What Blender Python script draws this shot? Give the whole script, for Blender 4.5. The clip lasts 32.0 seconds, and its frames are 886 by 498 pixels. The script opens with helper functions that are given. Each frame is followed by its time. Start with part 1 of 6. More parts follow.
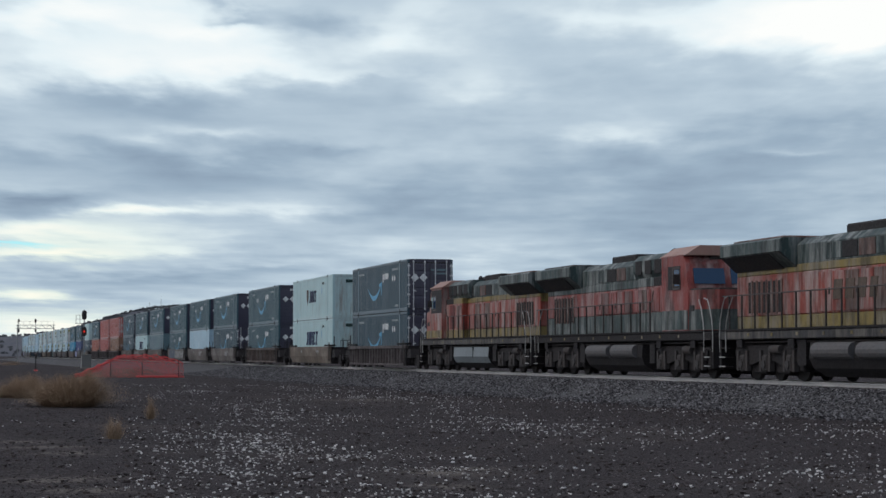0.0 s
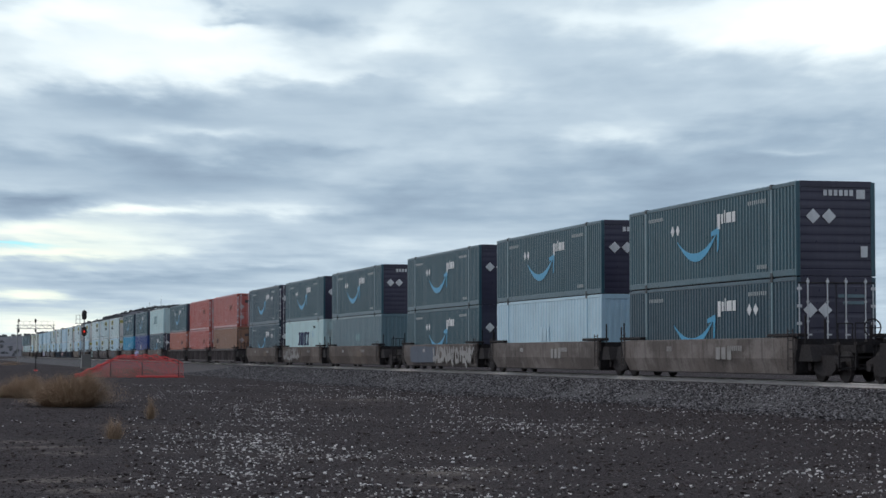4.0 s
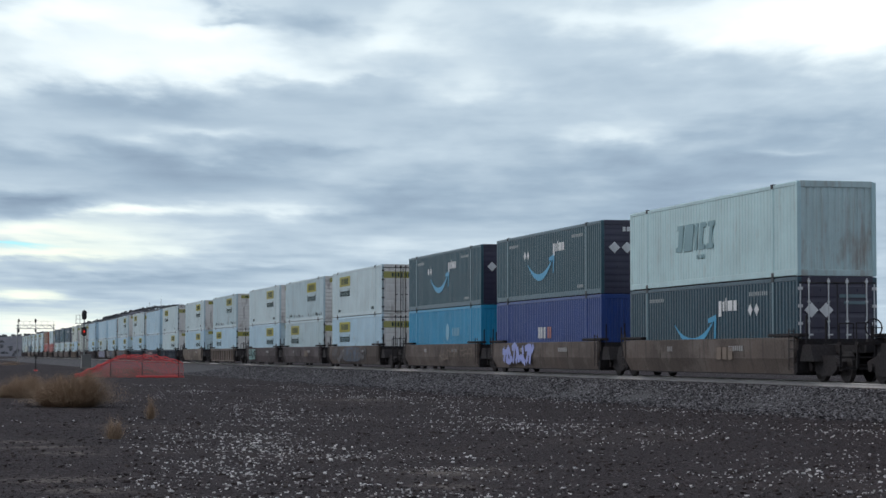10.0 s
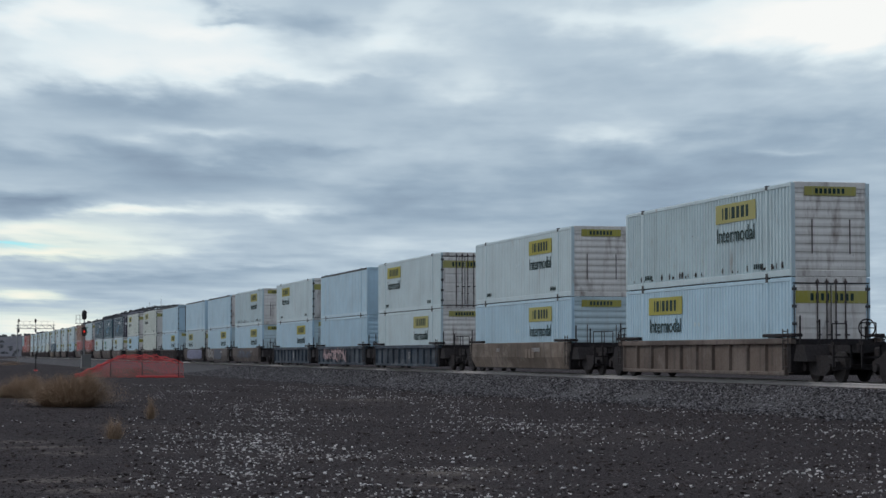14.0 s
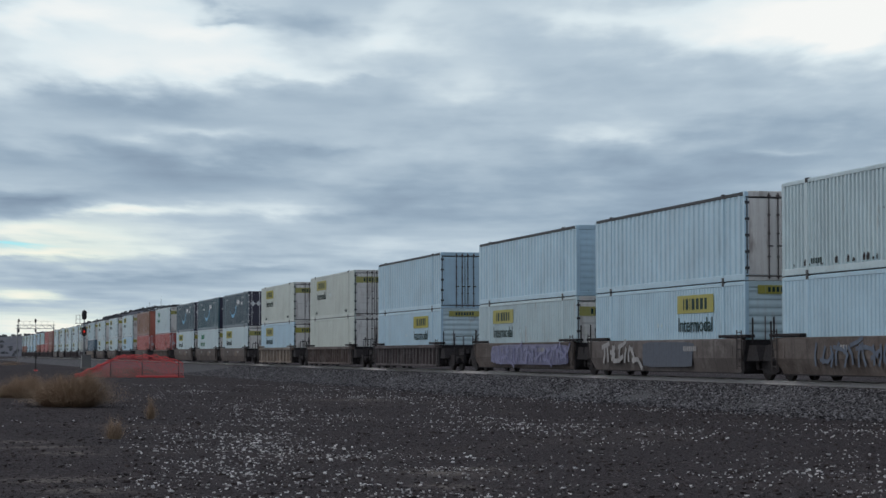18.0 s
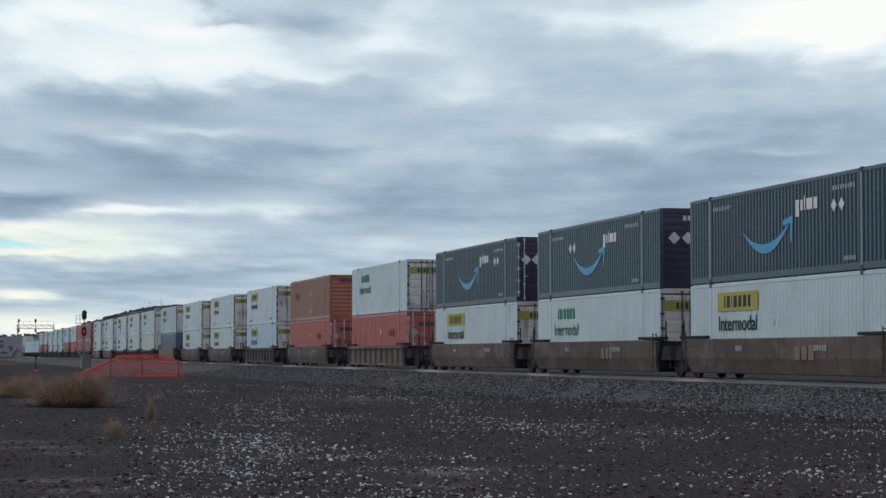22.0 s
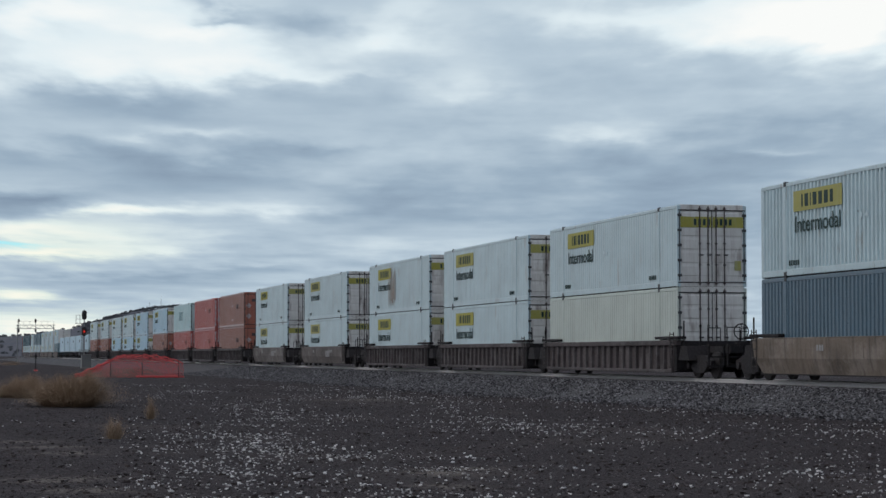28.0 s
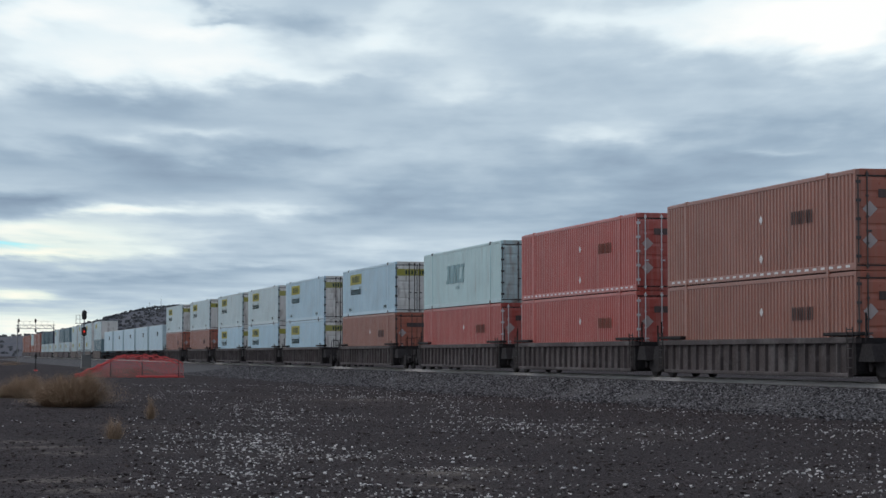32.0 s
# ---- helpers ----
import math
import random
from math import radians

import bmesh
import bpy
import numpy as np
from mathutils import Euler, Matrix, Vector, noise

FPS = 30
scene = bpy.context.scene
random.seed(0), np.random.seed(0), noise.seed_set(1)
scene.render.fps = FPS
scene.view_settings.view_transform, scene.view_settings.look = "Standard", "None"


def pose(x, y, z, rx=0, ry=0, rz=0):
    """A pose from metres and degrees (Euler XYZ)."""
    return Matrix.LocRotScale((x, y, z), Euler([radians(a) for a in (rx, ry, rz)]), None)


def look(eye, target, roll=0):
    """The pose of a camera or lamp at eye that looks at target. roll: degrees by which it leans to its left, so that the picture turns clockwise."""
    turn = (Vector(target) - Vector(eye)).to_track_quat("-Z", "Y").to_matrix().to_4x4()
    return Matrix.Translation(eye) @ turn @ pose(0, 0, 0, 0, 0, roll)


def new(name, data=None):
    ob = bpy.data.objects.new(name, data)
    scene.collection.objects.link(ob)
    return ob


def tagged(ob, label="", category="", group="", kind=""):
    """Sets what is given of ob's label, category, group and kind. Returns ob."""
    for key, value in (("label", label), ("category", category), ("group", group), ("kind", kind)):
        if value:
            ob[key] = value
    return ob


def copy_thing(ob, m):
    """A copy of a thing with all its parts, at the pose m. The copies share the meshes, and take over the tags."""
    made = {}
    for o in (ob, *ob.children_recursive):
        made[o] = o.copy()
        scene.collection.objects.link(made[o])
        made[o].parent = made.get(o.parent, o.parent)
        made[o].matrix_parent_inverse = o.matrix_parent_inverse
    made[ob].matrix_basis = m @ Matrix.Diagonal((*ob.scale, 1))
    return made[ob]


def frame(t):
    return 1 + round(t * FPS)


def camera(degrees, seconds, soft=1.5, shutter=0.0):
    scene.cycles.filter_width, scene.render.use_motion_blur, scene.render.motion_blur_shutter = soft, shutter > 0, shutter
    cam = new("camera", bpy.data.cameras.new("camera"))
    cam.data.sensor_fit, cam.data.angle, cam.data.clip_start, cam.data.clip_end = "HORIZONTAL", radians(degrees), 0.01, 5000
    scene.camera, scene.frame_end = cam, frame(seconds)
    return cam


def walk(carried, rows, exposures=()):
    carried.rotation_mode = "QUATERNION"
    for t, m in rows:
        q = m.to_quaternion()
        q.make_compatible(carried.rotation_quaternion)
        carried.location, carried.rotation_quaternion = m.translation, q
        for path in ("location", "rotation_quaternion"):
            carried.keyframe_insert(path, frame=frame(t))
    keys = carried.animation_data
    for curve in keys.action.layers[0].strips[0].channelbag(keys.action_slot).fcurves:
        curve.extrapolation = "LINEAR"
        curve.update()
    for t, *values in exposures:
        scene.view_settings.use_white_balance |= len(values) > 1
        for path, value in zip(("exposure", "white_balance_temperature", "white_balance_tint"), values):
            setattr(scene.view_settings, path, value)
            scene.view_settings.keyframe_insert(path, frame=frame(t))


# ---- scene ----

# ---- camera: on a tripod beside the line, 0.84 m above the rail head ----
EYE_Z = 0.84
cam = camera(23.24, 32.0, soft=1.5, shutter=0.0)
CAM_POSE = pose(0, 0, EYE_Z, 92.79, 0, 76.81)
walk(cam, [(0, CAM_POSE), (32, CAM_POSE)], exposures=((0, -0.05), (2, 0.09), (3, 0.05), (6, 0.15), (8, 0.11), (11, 0.04), (14, -0.13), (18, -0.15), (20, -0.15), (22, -0.07), (24, 0.0), (28, -0.1), (30, -0.13), (32, -0.03)))

# ---- plan ----
# The train runs along +x on a straight track; far back the track bends away behind its own train.
TRACK_Y = 26.565
STRAIGHT_END = 655.0
RADIUS = 900.0
SPEED = 31.33
GAUGE = 1.5


def track_pose(u, z=0.0):
    """The pose on the track u metres back from the camera's foot, heading along the train's way."""
    if u <= STRAIGHT_END:
        return pose(-u, TRACK_Y, z)
    a = (u - STRAIGHT_END) / RADIUS
    return pose(-STRAIGHT_END - RADIUS * math.sin(a), TRACK_Y + RADIUS * (1 - math.cos(a)), z, 0, 0, -math.degrees(a))


# ---- world and sun ----
SUN_EL, SUN_AZ = 46.0, 264.0
world = bpy.data.worlds.new("overcast_sky")
scene.world = world
world.use_nodes = True
wn, wl = world.node_tree.nodes, world.node_tree.links
wn.clear()
w_out = wn.new("ShaderNodeOutputWorld")
w_bg = wn.new("ShaderNodeBackground")
w_sky = wn.new("ShaderNodeTexSky")
w_sky.sky_type = "NISHITA"
w_sky.sun_disc = False
w_sky.sun_elevation = radians(SUN_EL)
w_sky.sun_rotation = radians(90 - SUN_AZ)
w_sky.dust_density = 3.0
w_mix = wn.new("ShaderNodeMix")
w_mix.data_type = "RGBA"
w_mix.inputs["Factor"].default_value = 0.7
w_mix.inputs["B"].default_value = (6.0, 6.72, 7.8, 1)
wl.new(w_sky.outputs["Color"], w_mix.inputs["A"])
wl.new(w_mix.outputs["Result"], w_bg.inputs["Color"])
w_bg.inputs["Strength"].default_value = 0.087
wl.new(w_bg.outputs["Background"], w_out.inputs["Surface"])
sun_data = bpy.data.lights.new("sun", "SUN")
sun_data.energy, sun_data.angle, sun_data.color = 0.60, radians(25), (1.0, 0.96, 0.9)
sun_ob = new("sun", sun_data)
_el, _az = radians(SUN_EL), radians(SUN_AZ)
sun_ob.matrix_world = look((0, 0, 50), Vector((0, 0, 50)) - Vector((math.cos(_el) * math.cos(_az), math.cos(_el) * math.sin(_az), math.sin(_el))))


# ---- materials ----
class Nodes:
    """Short hand for node trees."""

    def __init__(self, name):
        self.mat = bpy.data.materials.new(name)
        self.mat.use_nodes = True
        self.tree = self.mat.node_tree
        self.tree.nodes.clear()
        self.out = self.add("ShaderNodeOutputMaterial")

    def add(self, kind, **values):
        node = self.tree.nodes.new(kind)
        if "operation" in values:
            node.operation = values["operation"]
        if "use_clamp" in values:
            node.use_clamp = values["use_clamp"]
        if "data_type" in values:
            node.data_type = values["data_type"]
        if "blend_type" in values:
            node.blend_type = values["blend_type"]
        if "clamp" in values:
            node.clamp = values["clamp"]
        return node

    def link(self, a, b):
        self.tree.links.new(a, b)

    def math(self, op, a, b=None, c=None, clamp=False):
        node = self.add("ShaderNodeMath", operation=op, use_clamp=clamp)
        for i, v in enumerate((a, b, c)):
            if v is None:
                continue
            if isinstance(v, (int, float)):
                node.inputs[i].default_value = v
            else:
                self.link(v, node.inputs[i])
        return node.outputs[0]

    def mix(self, fac, a, b, blend="MIX"):
        node = self.add("ShaderNodeMix", data_type="RGBA", blend_type=blend)
        for key, v in (("Factor", fac), ("A", a), ("B", b)):
            if isinstance(v, (int, float)):
                node.inputs[key].default_value = v
            elif isinstance(v, tuple):
                node.inputs[key].default_value = (*v[:3], 1)
            else:
                self.link(v, node.inputs[key])
        return node.outputs["Result"]

    def coords(self, scale=(1, 1, 1), kind="Object"):
        tc = self.add("ShaderNodeTexCoord")
        mp = self.add("ShaderNodeMapping")
        mp.inputs["Scale"].default_value = scale
        self.link(tc.outputs[kind], mp.inputs["Vector"])
        return mp.outputs["Vector"]

    def noise(self, vec, scale, detail=3.0, rough=0.5):
        node = self.add("ShaderNodeTexNoise")
        node.inputs["Scale"].default_value = scale
        node.inputs["Detail"].default_value = detail
        node.inputs["Roughness"].default_value = rough
        self.link(vec, node.inputs["Vector"])
        return node.outputs["Fac"]

    def ramp(self, fac, lo, hi, a=0.0, b=1.0):
        node = self.add("ShaderNodeMapRange", clamp=True)
        for key, v in (("From Min", lo), ("From Max", hi), ("To Min", a), ("To Max", b)):
            node.inputs[key].default_value = v
        self.link(fac, node.inputs["Value"])
        return node.outputs["Result"]

    def surface(self, color, rough=0.5, metal=0.0, bump=None, bump_strength=0.2, bump_dist=0.01, spec=0.5, coat=0.0):
        b = self.add("ShaderNodeBsdfPrincipled")
        b.inputs["Coat Weight"].default_value = coat
        b.inputs["Coat Roughness"].default_value = 0.3
        for key, v in (("Base Color", color), ("Roughness", rough), ("Metallic", metal), ("Specular IOR Level", spec)):
            if isinstance(v, (int, float)):
                b.inputs[key].default_value = v
            elif isinstance(v, tuple):
                b.inputs[key].default_value = (*v[:3], 1)
            else:
                self.link(v, b.inputs[key])
        if bump is not None:
            n = self.add("ShaderNodeBump")
            n.inputs["Strength"].default_value = bump_strength
            n.inputs["Distance"].default_value = bump_dist
            self.link(bump, n.inputs["Height"])
            self.link(n.outputs["Normal"], b.inputs["Normal"])
        self.link(b.outputs["BSDF"], self.out.inputs["Surface"])
        return self.mat


def paint(name, color, dirt=(0.10, 0.075, 0.055), amount=0.35, rough=0.38, streak=1.0, coat=0.55, scuff=0.0, rust=0.0, rust_at=0.56, rust_col=(0.085, 0.045, 0.03), spec=0.6, fade=0.0):
    """Weathered paint: blotches, rain streaks, and a shade that differs a little from thing to thing."""
    n = Nodes(name)
    vec = n.coords()
    tall = n.coords((2.2, 2.2, 0.16))
    rnd = n.add("ShaderNodeObjectInfo").outputs["Random"]
    blot = n.noise(vec, 0.55, 4, 0.6)
    fine = n.noise(vec, 7.0, 4, 0.6)
    run = n.noise(tall, 2.6, 4, 0.65)
    light = tuple(min(1, c * 1.10 + 0.012) for c in color)
    dark = tuple(c * 0.84 for c in color)
    base = n.mix(n.ramp(blot, 0.3, 0.7), light, dark)
    base = n.mix(n.math("MULTIPLY", n.ramp(rnd, 0, 1), 0.22), base, tuple(c * 0.72 for c in color))
    if fade:
        base = n.mix(n.math("MULTIPLY", n.ramp(rnd, 0.35, 1.0), fade), base, tuple(0.5 * a + 0.5 * b for a, b in zip(color, dirt)))
    grime = n.math("MULTIPLY", n.ramp(run, 0.5, 0.78), amount * streak)
    grime = n.math("ADD", grime, n.math("MULTIPLY", n.ramp(fine, 0.55, 0.8), amount * 0.45), clamp=True)
    col = n.mix(grime, base, dirt)
    if scuff:
        nick = n.noise(n.coords((1.0, 1.0, 0.5)), 4.3, 3, 0.55)
        col = n.mix(n.math("MULTIPLY", n.ramp(nick, 0.70, 0.74), scuff), col, (0.05, 0.045, 0.045))
    if rust:
        shift = n.add("ShaderNodeVectorMath")
        shift.operation = "ADD"
        n.link(n.coords((1.1, 1.1, 0.30)), shift.inputs[0])
        n.link(n.math("MULTIPLY", rnd, 37.0), shift.inputs[1])
        stain = n.noise(shift.outputs[0], 1.7, 4, 0.6)
        col = n.mix(n.math("MULTIPLY", n.ramp(stain, rust_at, rust_at + 0.20), rust), col, rust_col)
    return n.surface(col, n.ramp(fine, 0.3, 0.7, rough - 0.12, rough + 0.12), 0, fine, 0.10, 0.004, spec, coat)


def decal(name, color, dirt, amount):
    """Matt printed film or lettering, worn through in small patches."""
    return paint(name, color, dirt, amount, 0.75, 1.0, 0.0, spec=0.2, fade=0.8)


def grimy_paint(name, color, grime, amount):
    """Paint under years of road dirt: pale dried runs and dark sooty patches over it."""
    n = Nodes(name)
    vec = n.coords()
    run = n.noise(n.coords((1.1, 1.1, 0.20)), 2.2, 5, 0.66)
    patch = n.noise(n.coords((0.5, 0.5, 0.30)), 1.1, 4, 0.6)
    soot = n.noise(n.coords((1.0, 1.0, 0.5)), 1.1, 5, 0.65)
    fine = n.noise(vec, 9.0, 4, 0.65)
    base = n.mix(n.ramp(soot, 0.44, 0.60), color, tuple(c * 0.30 + 0.006 for c in color))
    veil = n.math("MULTIPLY", n.ramp(run, 0.42, 0.62), n.ramp(patch, 0.38, 0.56, 0.25, 1.0))
    col = n.mix(n.math("MULTIPLY", veil, amount), base, grime)
    col = n.mix(n.math("MULTIPLY", n.ramp(fine, 0.56, 0.75), 0.3), col, tuple(c * 0.5 for c in grime))
    return n.surface(col, n.ramp(fine, 0.3, 0.7, 0.5, 0.75), 0, fine, 0.12, 0.005, 0.4, 0.05)


def car_paint(name, color, wear=0.7):
    """Freight car paint: chalky patches, painted-out squares of another shade, dark runs, rust."""
    n = Nodes(name)
    vec = n.coords()
    rnd = n.add("ShaderNodeObjectInfo").outputs["Random"]
    shift = n.add("ShaderNodeVectorMath")
    shift.operation = "ADD"
    n.link(n.coords((0.6, 0.6, 0.9)), shift.inputs[0])
    n.link(n.math("MULTIPLY", rnd, 53.0), shift.inputs[1])
    chalky = n.noise(shift.outputs[0], 1.0, 5, 0.62)
    dull = n.noise(shift.outputs[0], 0.45, 3, 0.5)
    run = n.noise(n.coords((1.8, 1.8, 0.15)), 2.2, 4, 0.65)
    fine = n.noise(vec, 12, 4, 0.65)
    col = n.mix(n.ramp(dull, 0.40, 0.60), tuple(c * 0.72 for c in color), tuple(c * 1.2 for c in color))
    col = n.mix(n.math("MULTIPLY", n.ramp(chalky, 0.50, 0.60), wear), col, tuple(c * 1.1 + 0.085 for c in color))
    col = n.mix(n.math("MULTIPLY", n.ramp(run, 0.50, 0.68), 0.55), col, (0.035, 0.027, 0.024))
    col = n.mix(n.math("MULTIPLY", n.ramp(fine, 0.5, 0.75), 0.35), col, tuple(c * 0.5 for c in color))
    return n.surface(col, n.ramp(fine, 0.3, 0.7, 0.6, 0.85), 0, fine, 0.25, 0.008)


def metal(name, color, rough=0.6, rust=0.4, metallic=0.0):
    n = Nodes(name)
    vec = n.coords()
    a, b = n.noise(vec, 1.3, 4, 0.6), n.noise(vec, 14, 4, 0.6)
    col = n.mix(n.math("MULTIPLY", n.ramp(a, 0.42, 0.72), rust), color, (0.12, 0.06, 0.035))
    col = n.mix(n.math("MULTIPLY", n.ramp(b, 0.45, 0.75), 0.35), col, tuple(c * 0.45 for c in color))
    return n.surface(col, n.ramp(b, 0.3, 0.7, rough - 0.1, rough + 0.15), metallic, b, 0.3, 0.01)


M = {}
M["teal"] = paint("teal_paint", (0.011, 0.077, 0.107), (0.055, 0.145, 0.175), 0.5, coat=0.4)
M["deep_teal"] = paint("deep_teal_paint", (0.006, 0.052, 0.082), (0.045, 0.12, 0.155), 0.45, coat=0.4)
M["navy_end"] = paint("navy_paint", (0.027, 0.025, 0.055), (0.08, 0.075, 0.10), 0.25, coat=0.2)
# container sides get a bluer, darker white than the ends
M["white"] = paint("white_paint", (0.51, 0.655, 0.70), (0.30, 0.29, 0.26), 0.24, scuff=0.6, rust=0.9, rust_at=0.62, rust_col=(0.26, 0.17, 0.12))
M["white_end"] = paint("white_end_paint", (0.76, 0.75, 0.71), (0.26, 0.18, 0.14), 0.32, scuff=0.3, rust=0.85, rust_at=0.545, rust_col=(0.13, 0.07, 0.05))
M["post_edge"] = metal("dark_edge_steel", (0.060, 0.066, 0.072), 0.6, 0.12)
M["cream"] = paint("cream_paint", (0.52, 0.59, 0.54), (0.25, 0.20, 0.15), 0.3)
M["icy"] = paint("pale_blue_white_paint", (0.45, 0.655, 0.78), (0.28, 0.32, 0.35), 0.18, scuff=0.35)
M["aqua_white"] = paint("aqua_white_paint", (0.46, 0.67, 0.70), (0.27, 0.27, 0.25), 0.25, scuff=0.3, rust=0.5, rust_at=0.60, rust_col=(0.25, 0.18, 0.14))
M["aqua_end"] = paint("stained_aqua_white_paint", (0.50, 0.66, 0.67), (0.27, 0.22, 0.18), 0.5, scuff=0.2, rust=0.75, rust_at=0.53, rust_col=(0.22, 0.13, 0.09))
# pale pink streak colour: weathering plus a painted-in sheen of the sky
M["red"] = paint("faded_sheen_red_paint", (0.43, 0.072, 0.054), (0.45, 0.30, 0.27), 0.5, coat=0.45)
M["orange"] = paint("orange_paint", (0.41, 0.108, 0.060), (0.32, 0.20, 0.16), 0.4, coat=0.3)
# faded orange with the pinkish grey sheen of reflected sky in its colours
M["faded_orange"] = paint("faded_sheen_orange_paint", (0.305, 0.120, 0.082), (0.32, 0.23, 0.20), 0.5, coat=0.35)
M["tan"] = paint("tan_brown_paint", (0.265, 0.128, 0.072), (0.22, 0.15, 0.12), 0.4, coat=0.25)
M["slate"] = paint("slate_blue_paint", (0.105, 0.19, 0.225), (0.2, 0.2, 0.2), 0.3)
M["dusk_blue"] = paint("dusk_blue_paint", (0.062, 0.128, 0.180), (0.16, 0.18, 0.2), 0.35)
M["navy"] = paint("royal_blue_paint", (0.010, 0.048, 0.23), (0.06, 0.10, 0.22), 0.3, coat=0.2)
M["sky_blue"] = paint("sky_blue_paint", (0.008, 0.30, 0.53), (0.1, 0.28, 0.40), 0.22, coat=0.3)
M["faint_blue"] = paint("faint_pale_blue_decal", (0.11, 0.40, 0.58), (0.1, 0.3, 0.4), 0.2)
M["yellow"] = decal("yellow_sign_film", (0.41, 0.385, 0.085), (0.40, 0.41, 0.28), 0.8)
M["faded_ink"] = decal("faded_dark_lettering", (0.09, 0.065, 0.065), (0.2, 0.15, 0.14), 0.4)
M["faded_navy"] = decal("faded_navy_lettering", (0.030, 0.042, 0.10), (0.2, 0.22, 0.24), 0.25)
M["ink"] = decal("dark_green_lettering", (0.018, 0.045, 0.045), (0.1, 0.13, 0.12), 0.3)
M["faint_chalk"] = paint("faint_white_lettering", (0.27, 0.31, 0.32), (0.15, 0.17, 0.17), 0.3)
M["green_ink"] = decal("green_lettering", (0.04, 0.24, 0.14), (0.2, 0.2, 0.15), 0.2)
M["faint_slate"] = decal("faint_slate_lettering", (0.25, 0.39, 0.43), (0.38, 0.54, 0.57), 0.7)
M["brown_ink"] = decal("worn_brown_lettering", (0.17, 0.085, 0.07), (0.28, 0.12, 0.09), 0.7)
M["worn_chalk"] = paint("worn_white_lettering", (0.43, 0.36, 0.35), (0.30, 0.20, 0.18), 0.4)
M["chalk"] = paint("white_lettering", (0.72, 0.74, 0.75), (0.3, 0.3, 0.3), 0.2)
M["cyan"] = paint("cyan_decal", (0.022, 0.34, 0.60), (0.06, 0.24, 0.36), 0.2, coat=0.2)
M["rust_stain"] = decal("rusty_brown_stain", (0.34, 0.25, 0.20), (0.45, 0.47, 0.46), 0.8)
M["rod"] = metal("dull_steel_rod", (0.075, 0.07, 0.072), 0.6, 0.5)
M["rod_white"] = paint("white_rod", (0.6, 0.62, 0.64), (0.25, 0.2, 0.18), 0.3)
M["gasket"] = metal("dark_gasket", (0.022, 0.021, 0.023), 0.7, 0.1)
M["well_brown"] = car_paint("brown_car_paint", (0.105, 0.083, 0.072), 0.4)
M["well_grey"] = car_paint("grey_car_paint", (0.13, 0.112, 0.105))
M["well_dark"] = car_paint("dark_car_paint", (0.060, 0.047, 0.050), 0.45)
M["well_black"] = car_paint("black_car_paint", (0.066, 0.053, 0.054), 0.5)
M["well_rust"] = car_paint("oxide_car_paint", (0.09, 0.066, 0.058))
M["well_tan"] = car_paint("tan_car_paint", (0.165, 0.132, 0.105))
M["well_umber"] = car_paint("umber_car_paint", (0.125, 0.098, 0.082), 0.4)
M["well_blue"] = car_paint("blue_car_paint", (0.030, 0.049, 0.072))
M["running"] = metal("grimy_running_gear", (0.016, 0.014, 0.016), 0.85, 0.05)
M["running_grey"] = metal("dusty_running_gear", (0.050, 0.047, 0.048), 0.85, 0.25)
M["wheel"] = metal("wheel_steel", (0.027, 0.025, 0.026), 0.75, 0.1)
M["loco_orange"] = grimy_paint("locomotive_orange", (0.30, 0.060, 0.042), (0.42, 0.35, 0.33), 0.95)
M["loco_deep_red"] = grimy_paint("locomotive_deep_red", (0.17, 0.024, 0.022), (0.16, 0.10, 0.095), 0.4)
M["loco_red"] = grimy_paint("locomotive_red", (0.27, 0.050, 0.043), (0.36, 0.29, 0.28), 0.9)
M["loco_green"] = grimy_paint("locomotive_dark_green", (0.030, 0.056, 0.056), (0.30, 0.32, 0.31), 0.85)
M["loco_logo"] = grimy_paint("faded_olive_logo", (0.075, 0.060, 0.042), (0.24, 0.15, 0.12), 0.75)
M["loco_yellow"] = grimy_paint("locomotive_yellow", (0.27, 0.20, 0.055), (0.28, 0.25, 0.21), 0.85)
M["loco_grey"] = grimy_paint("locomotive_grey", (0.045, 0.043, 0.046), (0.19, 0.17, 0.15), 0.7)
M["loco_pale_roof"] = paint("pale_pinkish_locomotive_roof", (0.36, 0.20, 0.16), (0.3, 0.25, 0.22), 0.6, 0.6, 1.0, 0.05)
M["loco_worn"] = grimy_paint("worn_locomotive_panel", (0.15, 0.07, 0.055), (0.27, 0.24, 0.22), 1.0)
M["loco_dull"] = grimy_paint("dull_locomotive_panel", (0.15, 0.05, 0.045), (0.22, 0.20, 0.19), 0.9)
M["tank"] = paint("fuel_tank_grey", (0.19, 0.225, 0.245), (0.13, 0.11, 0.10), 0.4, 0.55, 1.3, 0.08)
M["rail_white"] = paint("handrail_paint", (0.33, 0.33, 0.325), (0.2, 0.17, 0.15), 0.4)
M["reservoir"] = metal("dusty_grey_reservoir", (0.11, 0.108, 0.112), 0.7, 0.15)
M["grille"] = metal("dark_grille", (0.022, 0.021, 0.023), 0.8, 0.1)
M["graf_teal"] = paint("teal_spray_paint", (0.05, 0.26, 0.24), (0.1, 0.2, 0.2), 0.3)
M["graf_blue"] = paint("periwinkle_spray_paint", (0.24, 0.30, 0.70), (0.3, 0.32, 0.5), 0.3)
M["graf_lilac"] = paint("lilac_spray_paint", (0.15, 0.155, 0.32), (0.1, 0.1, 0.2), 0.4)
M["graf_white"] = decal("faded_white_spray_paint", (0.36, 0.36, 0.36), (0.12, 0.11, 0.11), 0.7)
M["graf_pale"] = decal("weathered_grey_spray_paint", (0.165, 0.168, 0.18), (0.09, 0.085, 0.085), 0.8)
